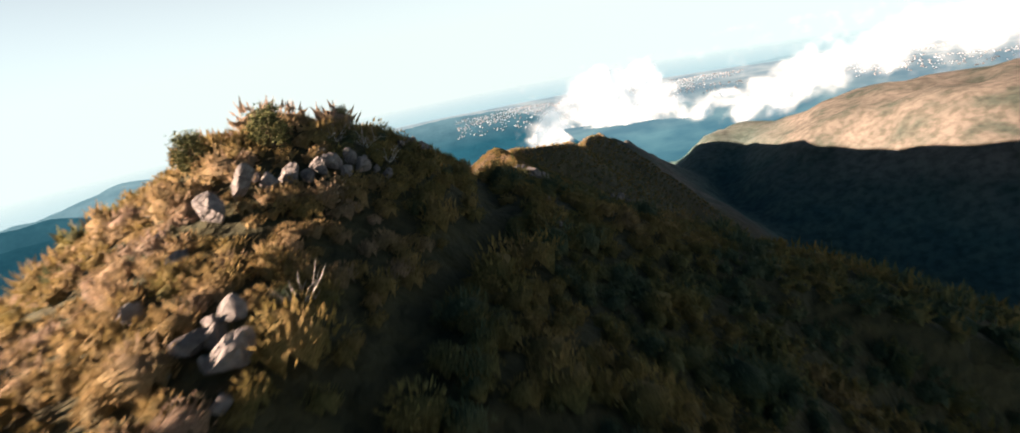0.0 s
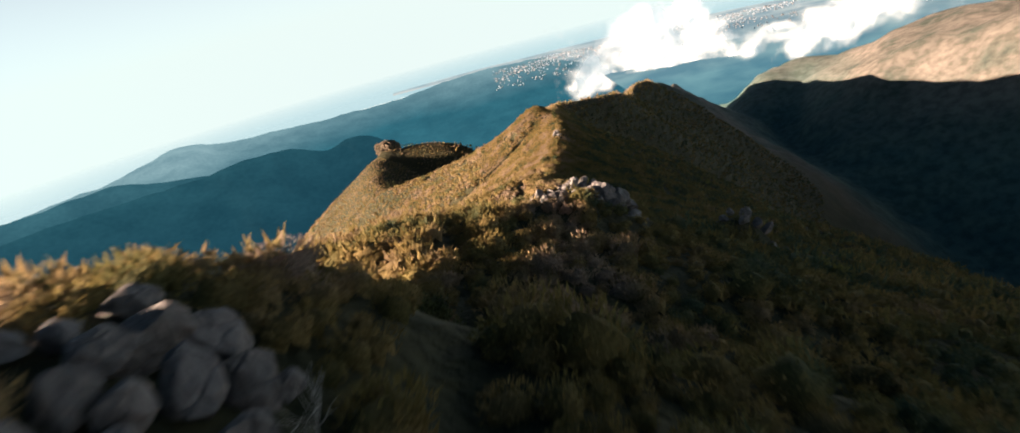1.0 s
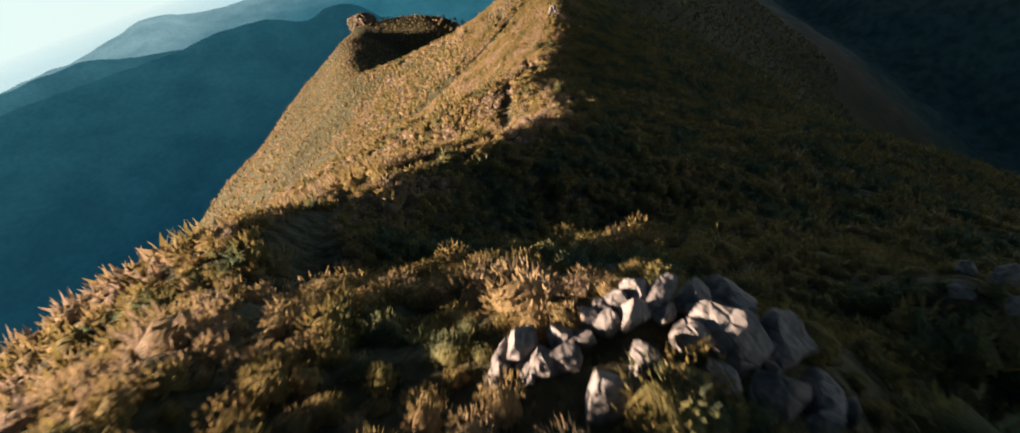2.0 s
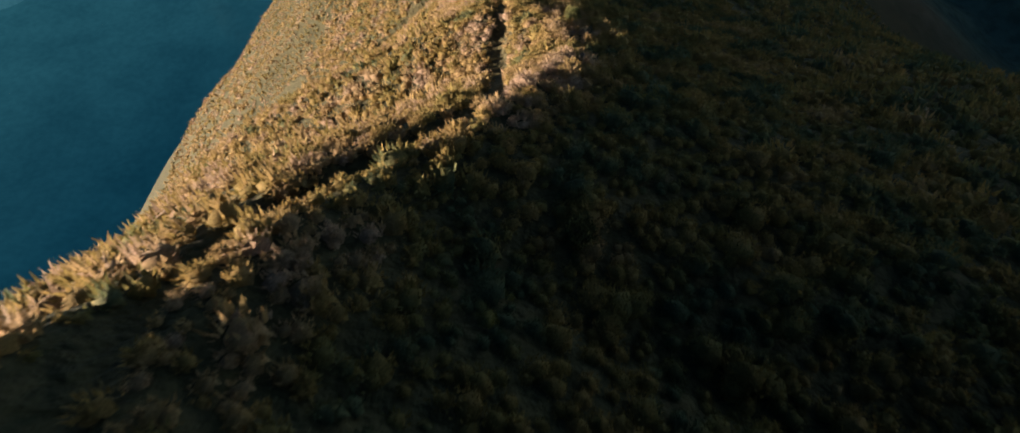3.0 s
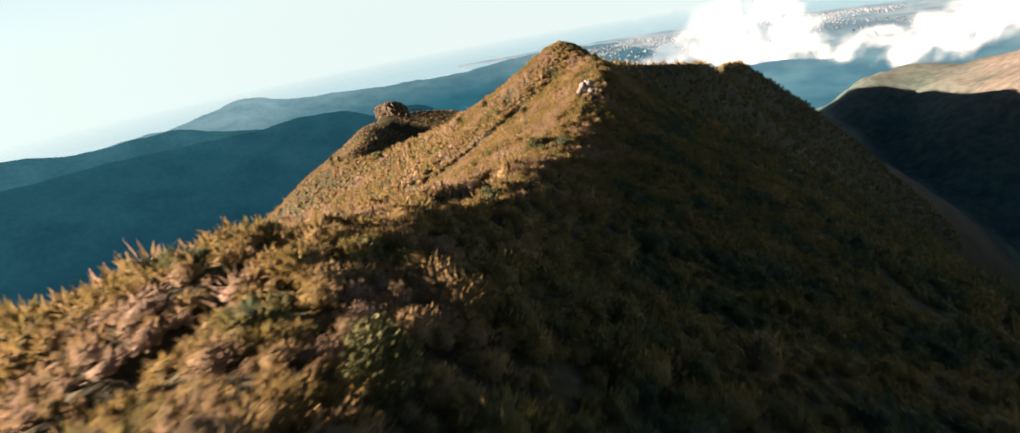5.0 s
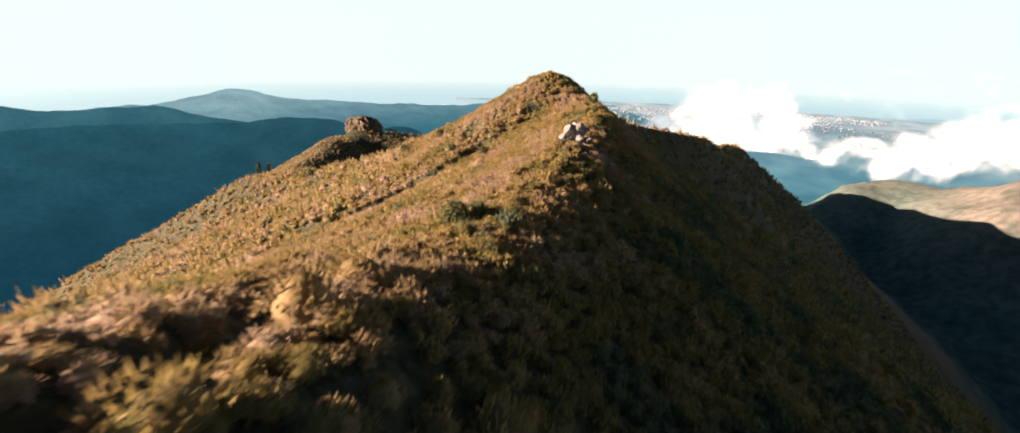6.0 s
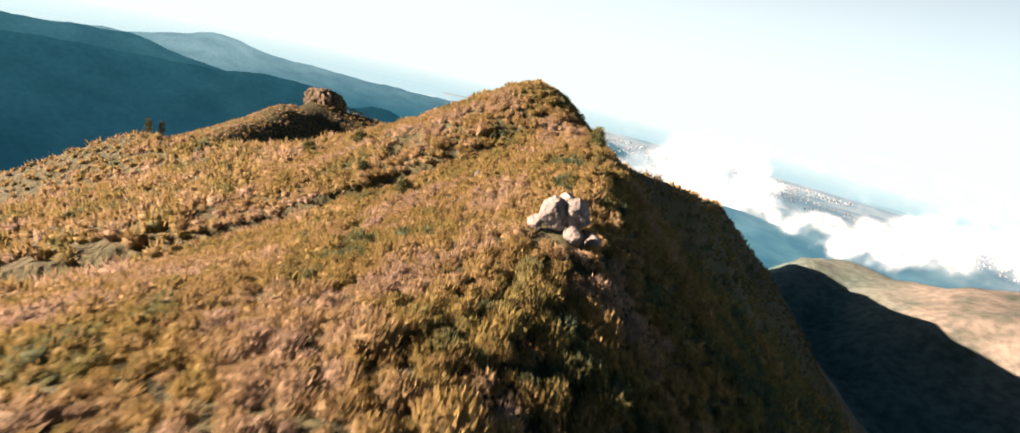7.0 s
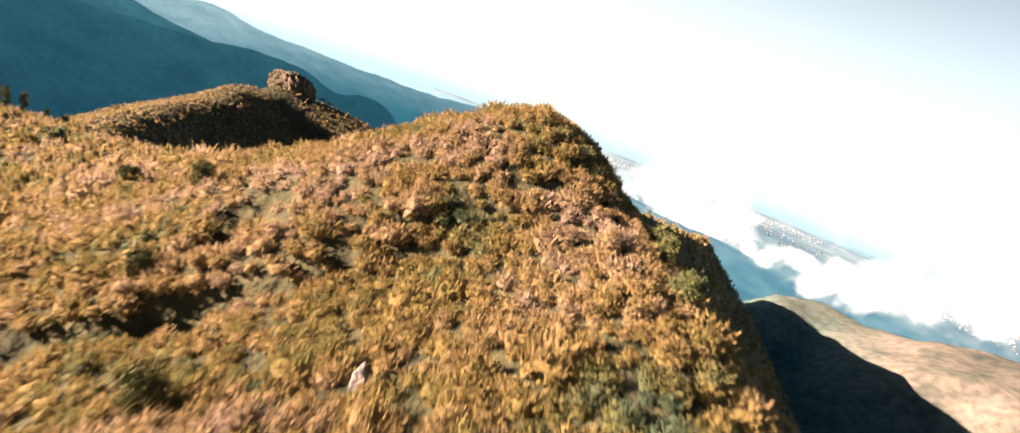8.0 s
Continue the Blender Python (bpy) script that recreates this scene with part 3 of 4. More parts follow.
cloud("billowing white cloud rising out of the valley", 2250, [(-3, -330, 2.5, 60), (-0.5, -265, 2.8, 70), (1.5, -215, 2.8, 75), (4, -178, 2.8, 65), (6.8, -162, 2.0, 46), (4, -290, 4.5, 100), (8, -260, 2.5, 60), (10.3, -300, 2.0, 42), (7, -370, 3.5, 70)], 3, 0.42)
cloud("low white cloud bank over the coastal land", 2000, [(16.8, -300, 1.6, 30), (19, -265, 2.2, 45), (22, -215, 2.6, 60), (25, -178, 3, 66), (28.5, -152, 3.2, 70), (33, -132, 4, 72), (39, -116, 4.5, 75), (45, -110, 5, 75)], 8, 0.34)
cloud("thin scrap of white cloud above the valley", 2100, [(12.6, -290, 1.5, 24), (15, -270, 1.8, 18)], 11, 0.30)


# ---- heath shrubs ----
def shrub_template(sprays, seed, leaf=0.04, cut=-0.1, tall=0.36, up=0.8):
    """A heath shrub one metre across: a low rough heart under many fine upright sprays, gathered in tufts."""
    rng = np.random.default_rng(seed)
    co, tri = ico(1)
    tri = tri[co[tri][:, :, 2].mean(1) > cut]
    knob = rng.normal(size=(9, 3)) * (1, 1, 0.7) + (0, 0, 0.7)
    knob /= np.linalg.norm(knob, axis=1)[:, None]
    swell = rng.uniform(0.3, 1.0, 9)

    def reach(way):
        return 0.72 + 0.38 * np.max(np.clip((way @ knob.T - 0.6) / 0.4, 0, 1) * swell, axis=1)[:, None]

    span = np.array((0.56, 0.56, tall))
    co = co * reach(co) * span * rng.uniform(0.62, 0.98, (len(co), 1)) + (0, 0, 0.10)
    way = rng.normal(size=(sprays, 3))
    way[:, 2] = np.abs(way[:, 2]) + 0.1
    way /= np.linalg.norm(way, axis=1)[:, None]
    root = way * reach(way) * span * rng.uniform(0.68, 0.98, (sprays, 1)) + (0, 0, 0.10)
    grow = way * (1.35 - up) + (0, 0, up) + rng.normal(size=(sprays, 3)) * 0.3
    grow /= np.linalg.norm(grow, axis=1)[:, None]
    cross = np.cross(grow, rng.normal(size=(sprays, 3)))
    cross /= np.linalg.norm(cross, axis=1)[:, None]
    size = rng.uniform(0.65, 1.35, (sprays, 1)) * leaf
    blade = np.stack([root - cross * size * 0.5, root + cross * size * 0.5, root + grow * size * rng.uniform(1.8, 3.4, (sprays, 1))], 1)
    base = len(co) + 3 * np.arange(sprays)[:, None]
    co = np.vstack([co, blade.reshape(-1, 3)])
    tri = np.vstack([tri, base + [0, 1, 2]])
    used = np.unique(tri)
    back = np.zeros(len(co), int)
    back[used] = np.arange(len(used))
    return co[used], back[tri]


def scatter(x0, x1, y0, y1, step, rng):
    xs, ys = np.meshgrid(np.arange(x0, x1, step), np.arange(y0, y1, step))
    xs, ys = xs.ravel(), ys.ravel()
    return xs + rng.uniform(-.5, .5, xs.size) * step, ys + rng.uniform(-.5, .5, ys.size) * step


def plant(name, label, x, y, size, templates, rng):
    shady = np.clip((nearest_on(CREST, x, y)[0] - ramp(y, [(14, 2.5), (20, 7), (36, 9), (42, 2.5)])) / 5, 0, 1)      # shade painted in: darker, greener tint on the ridge's unlit side
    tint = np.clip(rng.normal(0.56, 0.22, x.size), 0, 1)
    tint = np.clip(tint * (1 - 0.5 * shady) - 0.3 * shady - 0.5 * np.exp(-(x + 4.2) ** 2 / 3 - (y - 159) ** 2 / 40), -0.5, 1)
    z = land(x, y)
    pick = rng.integers(0, len(templates), x.size)
    turn, tall = rng.uniform(0, 2 * math.pi, x.size), rng.uniform(0.75, 1.2, x.size)
    all_co, all_tri, all_tint, base = [], [], [], 0
    for k, (co, tri) in enumerate(templates):
        m = np.flatnonzero(pick == k)
        c, s = np.cos(turn[m])[:, None], np.sin(turn[m])[:, None]
        sz = size[m][:, None]
        px = (co[:, 0] * c - co[:, 1] * s) * sz + x[m][:, None]
        py = (co[:, 0] * s + co[:, 1] * c) * sz + y[m][:, None]
        pz = co[None, :, 2] * sz * tall[m][:, None] + z[m][:, None] - 0.12 * sz
        all_co.append(np.stack([px, py, pz], -1).reshape(-1, 3))
        all_tri.append((tri[None] + (np.arange(m.size) * len(co))[:, None, None] + base).reshape(-1, 3))
        all_tint.append(np.repeat(tint[m], len(co)))
        base += m.size * len(co)
    me = bpy.data.meshes.new(name)
    mesh_from(me, np.vstack(all_co), np.vstack(all_tri))
    me.polygons.foreach_set("use_smooth", np.ones(len(me.polygons), bool))
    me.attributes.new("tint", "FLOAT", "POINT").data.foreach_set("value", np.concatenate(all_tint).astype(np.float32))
    me.materials.append(M_HEATH)
    return tagged(new(name, me), label, "shrubs", kind="stuff")


def clear_of(x, y, spots, width):
    """Which places lie off the footpath and off the rocks."""
    ok = np.abs(nearest_on(TRAIL, x, y)[0]) > width * ramp(y, [(18, 0.7), (22, 0.4), (36, 0.4), (42, 0.7), (46, 1.5), (62, 1.5), (68, 1.1), (100, 1.0), (106, 1.0), (120, 0.9), (126, 0.1)])
    for sx, sy, sr in spots:
        ok &= np.hypot(x - sx, y - sy) > sr
    return ok


# rocks: x, y, size, lift over the ground, in outcrops
KNOLL_TOP = [(8.4, -3.1, 1.3, .45), (8.7, -1.9, .9, .45), (8.4, -4.8, .7, .4), (7.0, -3.4, .5, .4), (9.3, -1.4, .7, .4), (9.7, -0.8, .9, .42), (10.0, -0.4, .55, .4), (8.7, -1.0, .5, .4), (8.8, -7.0, .6, .35)]
KNOLL_FRONT = [(11.3, -7.4, .9, .5), (10.9, -8.4, .8, .4), (11.2, -8.0, .65, .42), (11.9, -8.6, 1.0, .45), (11.1, -7.7, .5, .4), (11.4, -8.6, .35, .35), (10.7, -8.9, .35, .35), (12.1, -9.5, .45, .35)]
KNOLL_SIDE = [(10.4, 0.6, .95, .42), (10.9, 0.5, .65, .42), (10.2, 0.1, .85, .4), (11.2, 1.2, .8, .4), (10.8, 1.3, .6, .45), (11.0, 1.8, .5, .4), (11.9, 1.4, .45, .4), (11.5, 1.5, .35, .4), (9.8, 1.5, .45, .4), (10.1, -0.5, .5, .4)]
KNOLL_END = [(9.1, 9.6, .7, .4), (8.8, 10.5, .6, .4), (9.1, 10.9, .7, .4), (8.8, 12.1, .8, .35), (9.8, 10.6, 1.0, .42), (10.2, 9.9, .8, .4), (10.6, 10.0, .8, .38), (9.9, 11.4, 1.05, .42), (10.2, 11.8, 1.1, .4), (10.7, 10.7, 1.1, .4), (10.9, 11.2, .9, .36), (11.4, 10.4, .7, .34), (11.1, 11.5, .6, .32), (10.9, 9.4, .7, .36), (10.6, 7.5, .5, .38), (10.4, 9.1, .65, .4)]
LONE = [(-7.1, 50.5, .8, .35), (-4.2, 100.8, .85, .35), (28.3, 48.6, .8, .3), (25.3, 46.8, .7, .3), (-10.2, 161.4, .6, .5), (5.0, 81.2, .5, .3), (-6.0, 156.4, .35, .35), (1.8, 131.5, .4, .3), (17.2, 3.3, .42, .3), (16.7, 6.2, .3, .3)]
PEAK_OUTCROP = [(-3.4, 149.0, 1.3, 0.6), (-2.7, 149.3, 1.4, 0.55), (-2.5, 148.6, 0.9, 0.35), (-3.8, 148.8, 0.8, 0.45), (-2.0, 149.4, 0.9, 0.3), (-3.1, 150.0, 1.3, 0.6)]
rng_r = np.random.default_rng(5)
PILE = [(13.8, 34.5, 1.5, .35), (14.5, 34.9, 1.6, .45), (15.0, 34.3, 1.2, .3), (14.2, 33.8, 1.1, .25), (14.8, 33.6, .8, .2), (13.4, 33.7, .8, .3), (13.1, 34.4, .9, .5), (15.5, 34.6, .9, .2), (11.8, 33.0, 1.1, .25),
    (12.3, 33.7, .7, .3), (13.9, 35.4, 1.1, .5), (13.2, 35.2, .9, .5), (12.6, 35.0, .8, .5), (14.9, 35.6, 1.0, .4)]
for k in range(18):      # smaller stones climbing the sunny limb of the mound
    PILE.append((9.9 + 0.16 * k + float(rng_r.uniform(-.15, .15)), 33.5 + 0.085 * k + float(rng_r.uniform(-.3, .3)), float(rng_r.uniform(.4, .85)), float(rng_r.uniform(.2, .5))))
SMALL_PILE = [(20.3, 40.2, .8, .4), (21.3, 39.6, .9, .5), (22.2, 40.1, 1.0, .5), (22.7, 40.9, .9, .3), (21.7, 40.8, 1.0, .6), (20.8, 41.2, .8, .5), (22.9, 39.6, .6, .2)]
ROCKS = KNOLL_TOP + KNOLL_FRONT + KNOLL_SIDE + KNOLL_END + LONE + PEAK_OUTCROP + PILE + SMALL_PILE
SPOTS = [(r_[0], r_[1], r_[2] * 0.62) for r_ in ROCKS] + [(-18.7, 168.6, 0.75), (-18.5, 167.8, 0.8), (-18.2, 166.9, 0.7), (-17.6, 164.1, 0.7), (-16.8, 164.4, 0.55), (-8.2, 128.4, 0.9), (-21.5, 171.5, 1.0), (-56.7, 191.5, 1.8), (-38.8, 180.7, 1.2), (14.3, 34.5, 1.0)]      # and bare hollows

rng = np.random.default_rng(7)
NEAR = [shrub_template(235, k, 0.038, -0.1, 0.52, 0.5) for k in range(8)]
WIDE = [shrub_template(56, k + 80, 0.075, -0.1, 0.46, 0.6) for k in range(6)]
LOW = [shrub_template(190, k + 60, 0.055, -0.1, 0.47, 0.75) for k in range(8)]
MID = [shrub_template(20, k + 20, 0.11, -0.1, 0.5) for k in range(6)]
FAR = [shrub_template(7, k + 40, 0.16, 0.0) for k in range(4)]
WALKED = soft_line([(20, -40, 0), (17, -8, 0), (14, 18, 0), (9.5, 45, 0), (9, 66, 0), (7, 90, 0), (4, 110, 0), (-1, 133, 0), (-8, 157, 0), (-12, 178, 0)], 3)
x, y = scatter(-30, 50, -30, 122, 0.72, rng)
d = np.abs(nearest_on(WALKED, x, y)[0])
keep = (d < 17 + rng.uniform(-3, 3, d.size)) & clear_of(x, y, SPOTS, 0.75) & (y < 118 + rng.uniform(-4, 4, d.size))
x, y, d = x[keep], y[keep], d[keep]
size = rng.uniform(0.5, 1.15, x.size) * np.where(rng.uniform(0, 1, x.size) > 0.86, 1.8, 1.0)
close = d < 7 + rng.uniform(-2, 2, d.size)
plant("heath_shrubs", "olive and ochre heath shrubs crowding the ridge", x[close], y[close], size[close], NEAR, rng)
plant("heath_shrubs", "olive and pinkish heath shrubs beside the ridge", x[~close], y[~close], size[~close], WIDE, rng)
x, y = scatter(-40, 20, 112, 200, 0.52, rng)
d = np.abs(nearest_on(WALKED, x, y)[0])
keep = (d < 20 + rng.uniform(-3, 3, d.size)) & clear_of(x, y, SPOTS, 0.6) & (y > 118 + rng.uniform(-4, 4, d.size))
x, y, d = x[keep], y[keep], d[keep]
size = rng.uniform(0.42, 1.0, x.size) * (1 + 0.6 * (rng.uniform(0, 1, x.size) > 0.96))
single = (d < 0.62) & (y > 122) & (y < 176)
close = d < 7 + rng.uniform(-2, 2, d.size)
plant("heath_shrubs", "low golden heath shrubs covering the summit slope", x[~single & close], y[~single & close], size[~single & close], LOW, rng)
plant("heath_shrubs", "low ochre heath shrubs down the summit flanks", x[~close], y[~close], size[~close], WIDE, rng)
SINGLE = np.stack([x[single], y[single], size[single]], 1)[:290]
x, y = scatter(-110, 110, -40, 260, 1.4, rng)
d = np.abs(nearest_on(WALKED, x, y)[0])
keep = (d >= np.where(y < 118, 16, 19)) & (d < 62 + rng.uniform(-8, 8, d.size)) & clear_of(x, y, SPOTS, 0.6)
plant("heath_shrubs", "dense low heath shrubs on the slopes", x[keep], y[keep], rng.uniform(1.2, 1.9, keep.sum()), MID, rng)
x, y = scatter(-170, -20, 165, 370, 1.6, rng)
d = np.abs(nearest_on(WALKED, x, y)[0])
keep = (d >= 58) & (np.abs(nearest_on(SPUR, x, y)[0]) < 40)
plant("heath_shrubs", "low olive heath shrubs along the spur", x[keep], y[keep], rng.uniform(0.8, 1.5, keep.sum()), FAR, rng)
x, y = scatter(-240, 160, -40, 480, 3.2, rng)
d = np.abs(nearest_on(WALKED, x, y)[0])
keep = (d >= 58) & (np.abs(nearest_on(SPUR, x, y)[0]) >= 39) & (land(x, y) > -90) & ((x < 40) | (y > 100) | (rng.uniform(0, 1, x.size) < 0.6))
plant("heath_shrubs", "far heath shrubs on the mountain flanks", x[keep], y[keep], rng.uniform(1.8, 2.9, keep.sum()), FAR, rng)


# ---- rocks ----
def part(name, me, parent, label=""):
    ob = new(name, me)
    ob.parent = parent
    return tagged(ob, label)


def stone_mesh(seed):
    """An angular boulder one metre across, split by a few flat breaks."""
    r3 = np.random.default_rng(seed)
    bm = bmesh.new()
    bmesh.ops.create_icosphere(bm, subdivisions=3, radius=0.5)
    stretch = Vector(r3.uniform(0.6, 1.3, 3))
    for v in bm.verts:
        v.co = Vector((v.co.x * stretch.x, v.co.y * stretch.y, v.co.z * stretch.z))
        v.co *= 1 + 0.30 * noise.noise(v.co * 2.3 + Vector((seed * 1.7, 0, 0)))
    for _ in range(14):
        n = Vector(r3.normal(size=3)).normalized()
        cut = r3.uniform(0.22, 0.36)
        for v in bm.verts:
            over = v.co.dot(n) - cut
            if over > 0:
                v.co -= n * over * 0.97
    for v in bm.verts:
        v.co += v.normal * 0.03 * noise.noise(v.co * 9 + Vector((0, seed, 0)))
    me = bpy.data.meshes.new("stone")
    bm.to_mesh(me)
    bm.free()
    me.materials.append(M_ROCK)
    return me


STONES = [stone_mesh(k) for k in range(10)]


def stone_pose(spec, k):
    sx, sy, size, lift = spec
    r3 = np.random.default_rng(900 + k)
    z = float(land(np.array([sx]), np.array([sy]))[0]) + size * (lift - 0.05)
    return Matrix.LocRotScale((sx, sy, z), Euler(r3.uniform(0, 6.28, 3)), Vector((size * r3.uniform(.85, 1.3), size * r3.uniform(.8, 1.15), size * r3.uniform(.8, 1.1))))


def outcrop(label, specs, seed):
    base = new("rock_outcrop")
    mx, my = sum(q[0] for q in specs) / len(specs), sum(q[1] for q in specs) / len(specs)
    base.location = (mx, my, float(land(np.array([mx]), np.array([my]))[0]))
    for k, spec in enumerate(specs):
        ob = part("stone", STONES[(seed + k * 3) % 10], base)
        ob.matrix_basis = Matrix.Translation(base.location).inverted() @ stone_pose(spec, seed * 50 + k)
    return tagged(base, label, "rock", "rock outcrops")


outcrop("sunlit pinkish grey rocks across the knoll's brow", KNOLL_TOP, 1)
outcrop("pale grey boulders among heath on the knoll's flank", KNOLL_FRONT, 2)
outcrop("grey broken rocks beside dead branches on the knoll", KNOLL_SIDE, 3)
outcrop("large blue-grey rocks at the shaded end of the knoll", KNOLL_END, 4)
outcrop("tall heap of fractured grey rocks on the ridge", PILE, 5)
outcrop("smaller grey rock heap on the shaded slope", SMALL_PILE, 6)
outcrop("pinkish white rock outcrop below the summit", PEAK_OUTCROP, 7)
for k, spec in enumerate(LONE):
    ob = tagged(new("boulder", STONES[k]), "weathered pale grey boulder half buried in heath", "rock", "boulders")
    ob.matrix_basis = stone_pose(spec, 700 + k)


# ---- rock tower on the spur ----
def rock_tower():
    """A blunt block with a sheer sunny end, its other side sloping away into the shoulder."""
    bm = bmesh.new()
    bmesh.ops.create_icosphere(bm, subdivisions=5, radius=1.0)
    for v in bm.verts:
        c = v.co.copy()
        box = max(abs(c.x), abs(c.y), abs(c.z)) * 0.55 + 0.45
        v.co = Vector((c.x * 6.6 / box, c.y * 6.0 / box, c.z * 7.0 / box))
        v.co += v.normal * (1.3 * noise.noise(c * 1.7) + 0.8 * noise.noise(c * 4.5) + 0.45 * noise.noise(c * 10))
        v.co.z -= max(0.0, v.co.x - 1.0) * 0.42
        if v.co.x < 0:
            v.co.x *= 1 + 0.05 * v.co.z
        v.co.z += 0.35 * noise.noise(Vector((c.x * 6, c.y * 6, 3)))
    me = bpy.data.meshes.new("rock_tower")
    bm.to_mesh(me)
    bm.free()
    me.materials.append(M_TOWER)
    ob = new("rock_tower", me)
    ob.location = (-126.6, 321.5, 36.8)
    return tagged(ob, "blunt rock tower standing on the spur's crest", "rock")


rock_tower()


# ---- single shrubs, bushes and dead wood ----
def tube(bm, points, radii, sides=6):
    """A bent, tapering round stem through points."""
    rings = []
    for k, p in enumerate(points):
        a_, b_ = Vector(points[max(k - 1, 0)]), Vector(points[min(k + 1, len(points) - 1)])
        q = (b_ - a_).to_track_quat("Z", "Y")
        rings.append([bm.verts.new(Vector(p) + q @ Vector((math.cos(t) * radii[k], math.sin(t) * radii[k], 0))) for t in np.arange(sides) * 2 * math.pi / sides])
    for r0, r1 in zip(rings[:-1], rings[1:]):
        for k in range(sides):
            bm.faces.new((r0[k], r0[(k + 1) % sides], r1[(k + 1) % sides], r1[k]))
    bm.faces.new(rings[-1])


def stems_mesh(seed):
    r3 = np.random.default_rng(seed)
    bm = bmesh.new()
    for k in range(4):
        a_ = k * 1.57 + r3.uniform(-.4, .4)
        way = Vector((math.cos(a_) * .22, math.sin(a_) * .22, .42))
        tube(bm, [(0, 0, -.12), way * .5 + Vector((0, 0, -.04)), way], [.03, .022, .012], 5)
    me = bpy.data.meshes.new("stems")
    bm.to_mesh(me)
    bm.free()
    me.materials.append(M_STEM)
    return me


def crown_mesh(template, tint):
    me = bpy.data.meshes.new("crown")
    mesh_from(me, *template)
    me.polygons.foreach_set("use_smooth", np.ones(len(me.polygons), bool))
    me.attributes.new("tint", "FLOAT", "POINT").data.foreach_set("value", np.full(len(me.vertices), tint, np.float32))
    me.materials.append(M_HEATH)
    return me


CROWNS, STEMS = [crown_mesh(t, 0.25 + 0.08 * k) for k, t in enumerate(LOW)], [stems_mesh(k) for k in range(3)]
for k, (sx, sy, size) in enumerate(SINGLE):
    shrub = new("heath_shrub")
    shrub.matrix_basis = Matrix.LocRotScale((sx, sy, float(land(np.array([sx]), np.array([sy]))[0]) - 0.1 * size), Euler((0, 0, k * 2.4)), Vector((size, size, size * (0.85 + 0.06 * (k % 6)))))
    part("crown", CROWNS[k % 8], shrub)
    part("stems", STEMS[k % 3], shrub)
    tagged(shrub, "low ochre and olive heath shrub on the ridge crest", "shrub", "heath shrubs on the crest")


def leafy(size, clumps, seed, tall, leaf=0.06):
    """Many small leaf sprays set in uneven clumps with gaps between them."""
    r3 = np.random.default_rng(seed)
    co, tri, k = [], [], 0
    for _ in range(clumps):
        h = r3.uniform(0.18, 1.0)
        reach = 0.5 * (1.1 - h * 0.75) if tall > 1.3 else 0.5 * math.sqrt(max(0.05, 1 - (h - 0.35) ** 2 * 1.8))
        a_ = r3.uniform(0, 6.283)
        centre = np.array([math.cos(a_) * reach * r3.uniform(.3, 1), math.sin(a_) * reach * r3.uniform(.3, 1), h * tall])
        for _ in range(60):
            p = centre + r3.normal(size=3) * 0.085
            g = r3.normal(size=3) * 0.5 + (0, 0, 0.6) + (p - (0, 0, 0.4 * tall)) * 0.8
            g /= np.linalg.norm(g)
            c = np.cross(g, r3.normal(size=3))
            c /= np.linalg.norm(c)
            f = leaf * r3.uniform(.6, 1.3)
            co += [p - c * f * .4, p + c * f * .4, p + g * f + c * f * .15]
            tri.append((k, k + 1, k + 2))
            k += 3
    return np.array(co) * size, np.array(tri)


def tree(name, label, sx, sy, size, tall, seed, category):
    base = new(name)
    base.location = (sx, sy, float(land(np.array([sx]), np.array([sy]))[0]) - 0.05)
    r3 = np.random.default_rng(seed)
    bm = bmesh.new()
    top = size * tall * 0.85
    tube(bm, [(0, 0, -.1), (.03 * size, .02, top * .4), (0, .04 * size, top * .75), (0, 0, top)], [.06 * size, .045 * size, .028 * size, .008])
    for k in range(7):
        a_, h = k * 2.4, top * (0.25 + 0.09 * k)
        r_ = size * 0.42 * (1.05 - h / top * 0.6)
        tube(bm, [(0, 0, h), (math.cos(a_) * r_ * .6, math.sin(a_) * r_ * .6, h + .12 * size), (math.cos(a_) * r_, math.sin(a_) * r_, h + .26 * size)], [.022 * size, .014 * size, .005], 5)
    me = bpy.data.meshes.new("trunk")
    bm.to_mesh(me)
    bm.free()
    me.materials.append(M_STEM)
    part("trunk", me, base)
    me = bpy.data.meshes.new("crown")
    mesh_from(me, *leafy(size, 60, seed, tall))
    me.materials.append(M_TREE)
    part("crown", me, base)
    return tagged(base, label, category, "scattered small trees" if tall > 1.3 else "tall bushes")


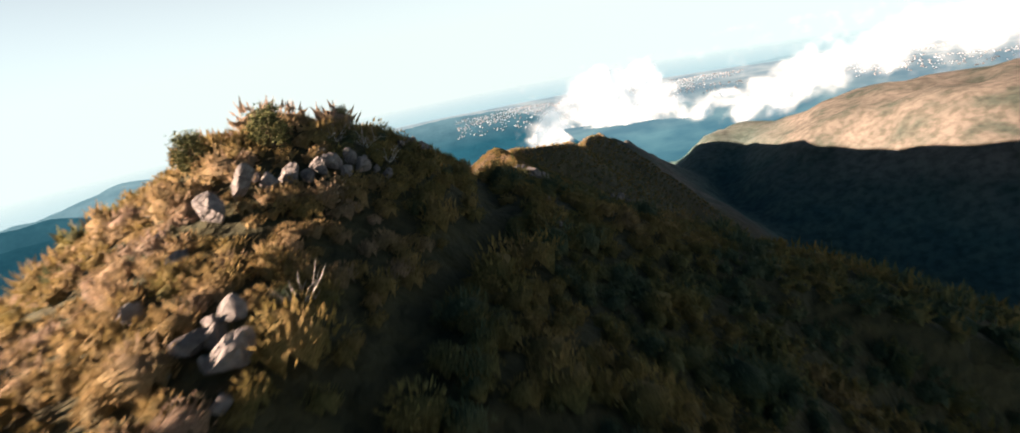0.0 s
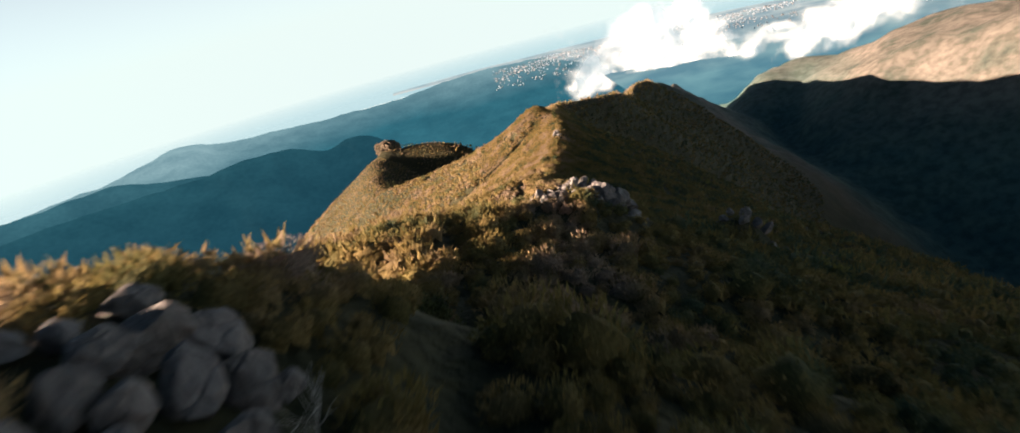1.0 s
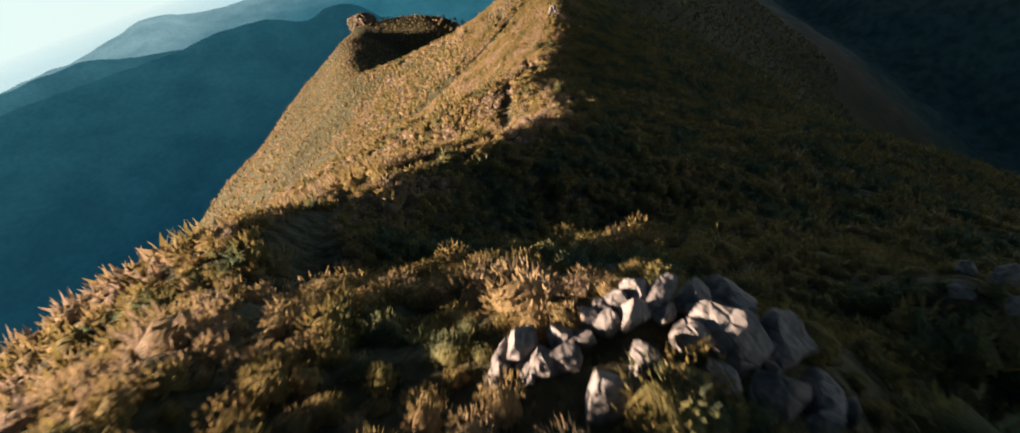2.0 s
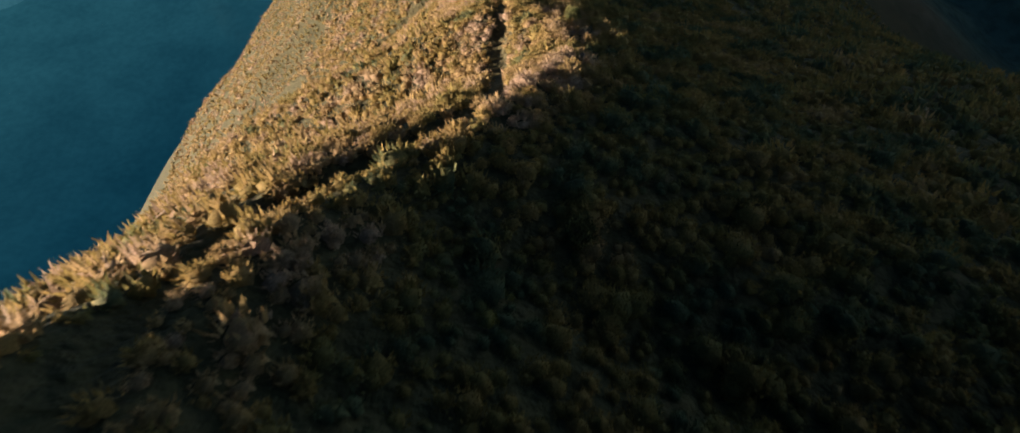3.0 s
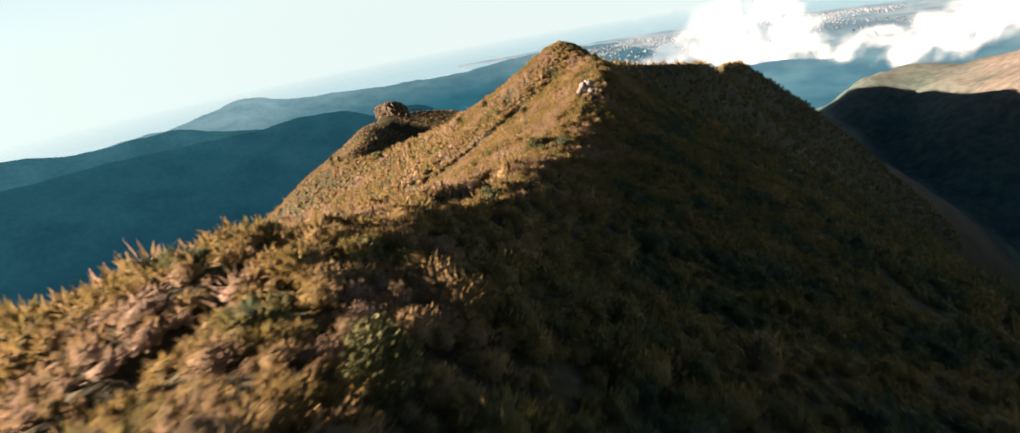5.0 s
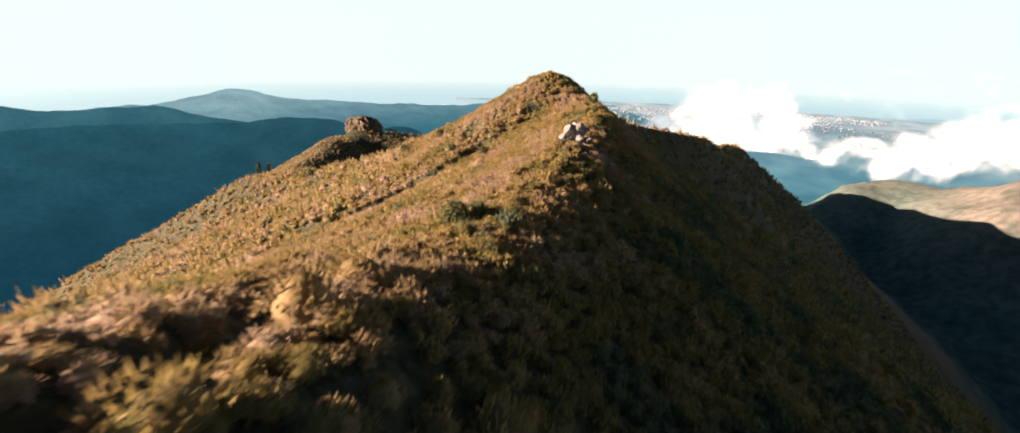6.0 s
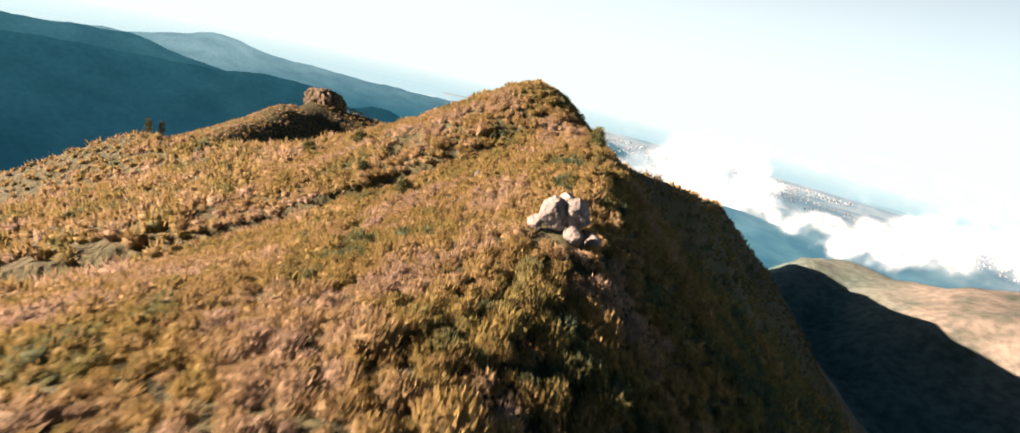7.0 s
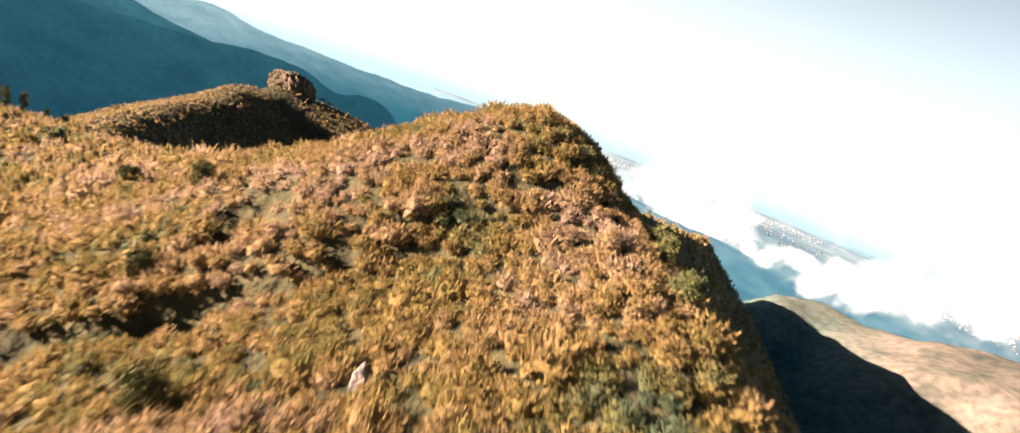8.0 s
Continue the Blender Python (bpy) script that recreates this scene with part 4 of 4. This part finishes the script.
for k, (sx, sy, size, tall) in enumerate([(-77, 200, 1.4, 1.9), (-75.2, 200.8, 1.2, 2.2), (-70.7, 202.2, 1.3, 1.4), (-92, 216, 1.3, 1.8), (-98.4, 258.8, 1.6, 1.5), (-62, 205, 1.2, 1.6), (-103, 262, 1.4, 1.9), (-110, 275, 1.3, 1.7)]):
    tree("young_tree", "small dark evergreen tree on the skyline of the spur", sx, sy, size, tall, 40 + k, "tree")
for k, (sx, sy, size) in enumerate([(-4.6, 130.6, 1.1), (-3.9, 131.5, .8), (-5.3, 131.2, .8), (-5.4, 171.4, 1.1), (-5.2, 169.5, .9), (-4.6, 166.5, .9), (-14.0, 160.2, 1.0), (-19.5, 165, .9), (3.2, 92.5, 1.3), (6.4, 60.5, 1.3), (10.2, 17.5, 1.2), (8.2, 1.4, 1.3), (5.6, 0.8, 1.2), (9.0, 5.6, 1.0), (-24, 172, 1.1), (-30, 174, 1.2)]):
    tree("tall_bush", "tall grey-green tree heath bush among lower shrubs", sx, sy, size, 1.0, 60 + k, "bush")


def dead_bush(sx, sy, size, seed):
    r3 = np.random.default_rng(seed)
    base = new("dead_bush")
    base.location = (sx, sy, float(land(np.array([sx]), np.array([sy]))[0]) + 0.1)
    for k in range(9):
        a_ = r3.uniform(0, 6.283)
        way = Vector((math.cos(a_) * r3.uniform(.5, 1), math.sin(a_) * r3.uniform(.5, 1), r3.uniform(.4, 1.0))) * size
        bend = Vector(r3.normal(size=3)) * 0.12 * size
        bm = bmesh.new()
        tube(bm, [(0, 0, 0), way * .35 + bend, way * .7 - bend * .4, way], [.015 * size, .012 * size, .008 * size, .003], 6)
        tube(bm, [way * .5 + bend * .5, way * .7 + bend * 1.6, way * .85 + bend * 2.4], [.011 * size, .008 * size, .003], 5)
        me = bpy.data.meshes.new("branch")
        bm.to_mesh(me)
        bm.free()
        me.materials.append(M_BARK)
        part("branch", me, base)
    return tagged(base, "bleached dead shrub with bare forked branches", "dead shrub", "dead shrubs")


for k, (sx, sy, size) in enumerate([(12.2, -6.5, .8), (10.8, 3.0, .9), (11.6, 2.6, .7), (9.9, 2.6, .7), (11.6, 11.0, .6)]):
    dead_bush(sx, sy, size, 80 + k)
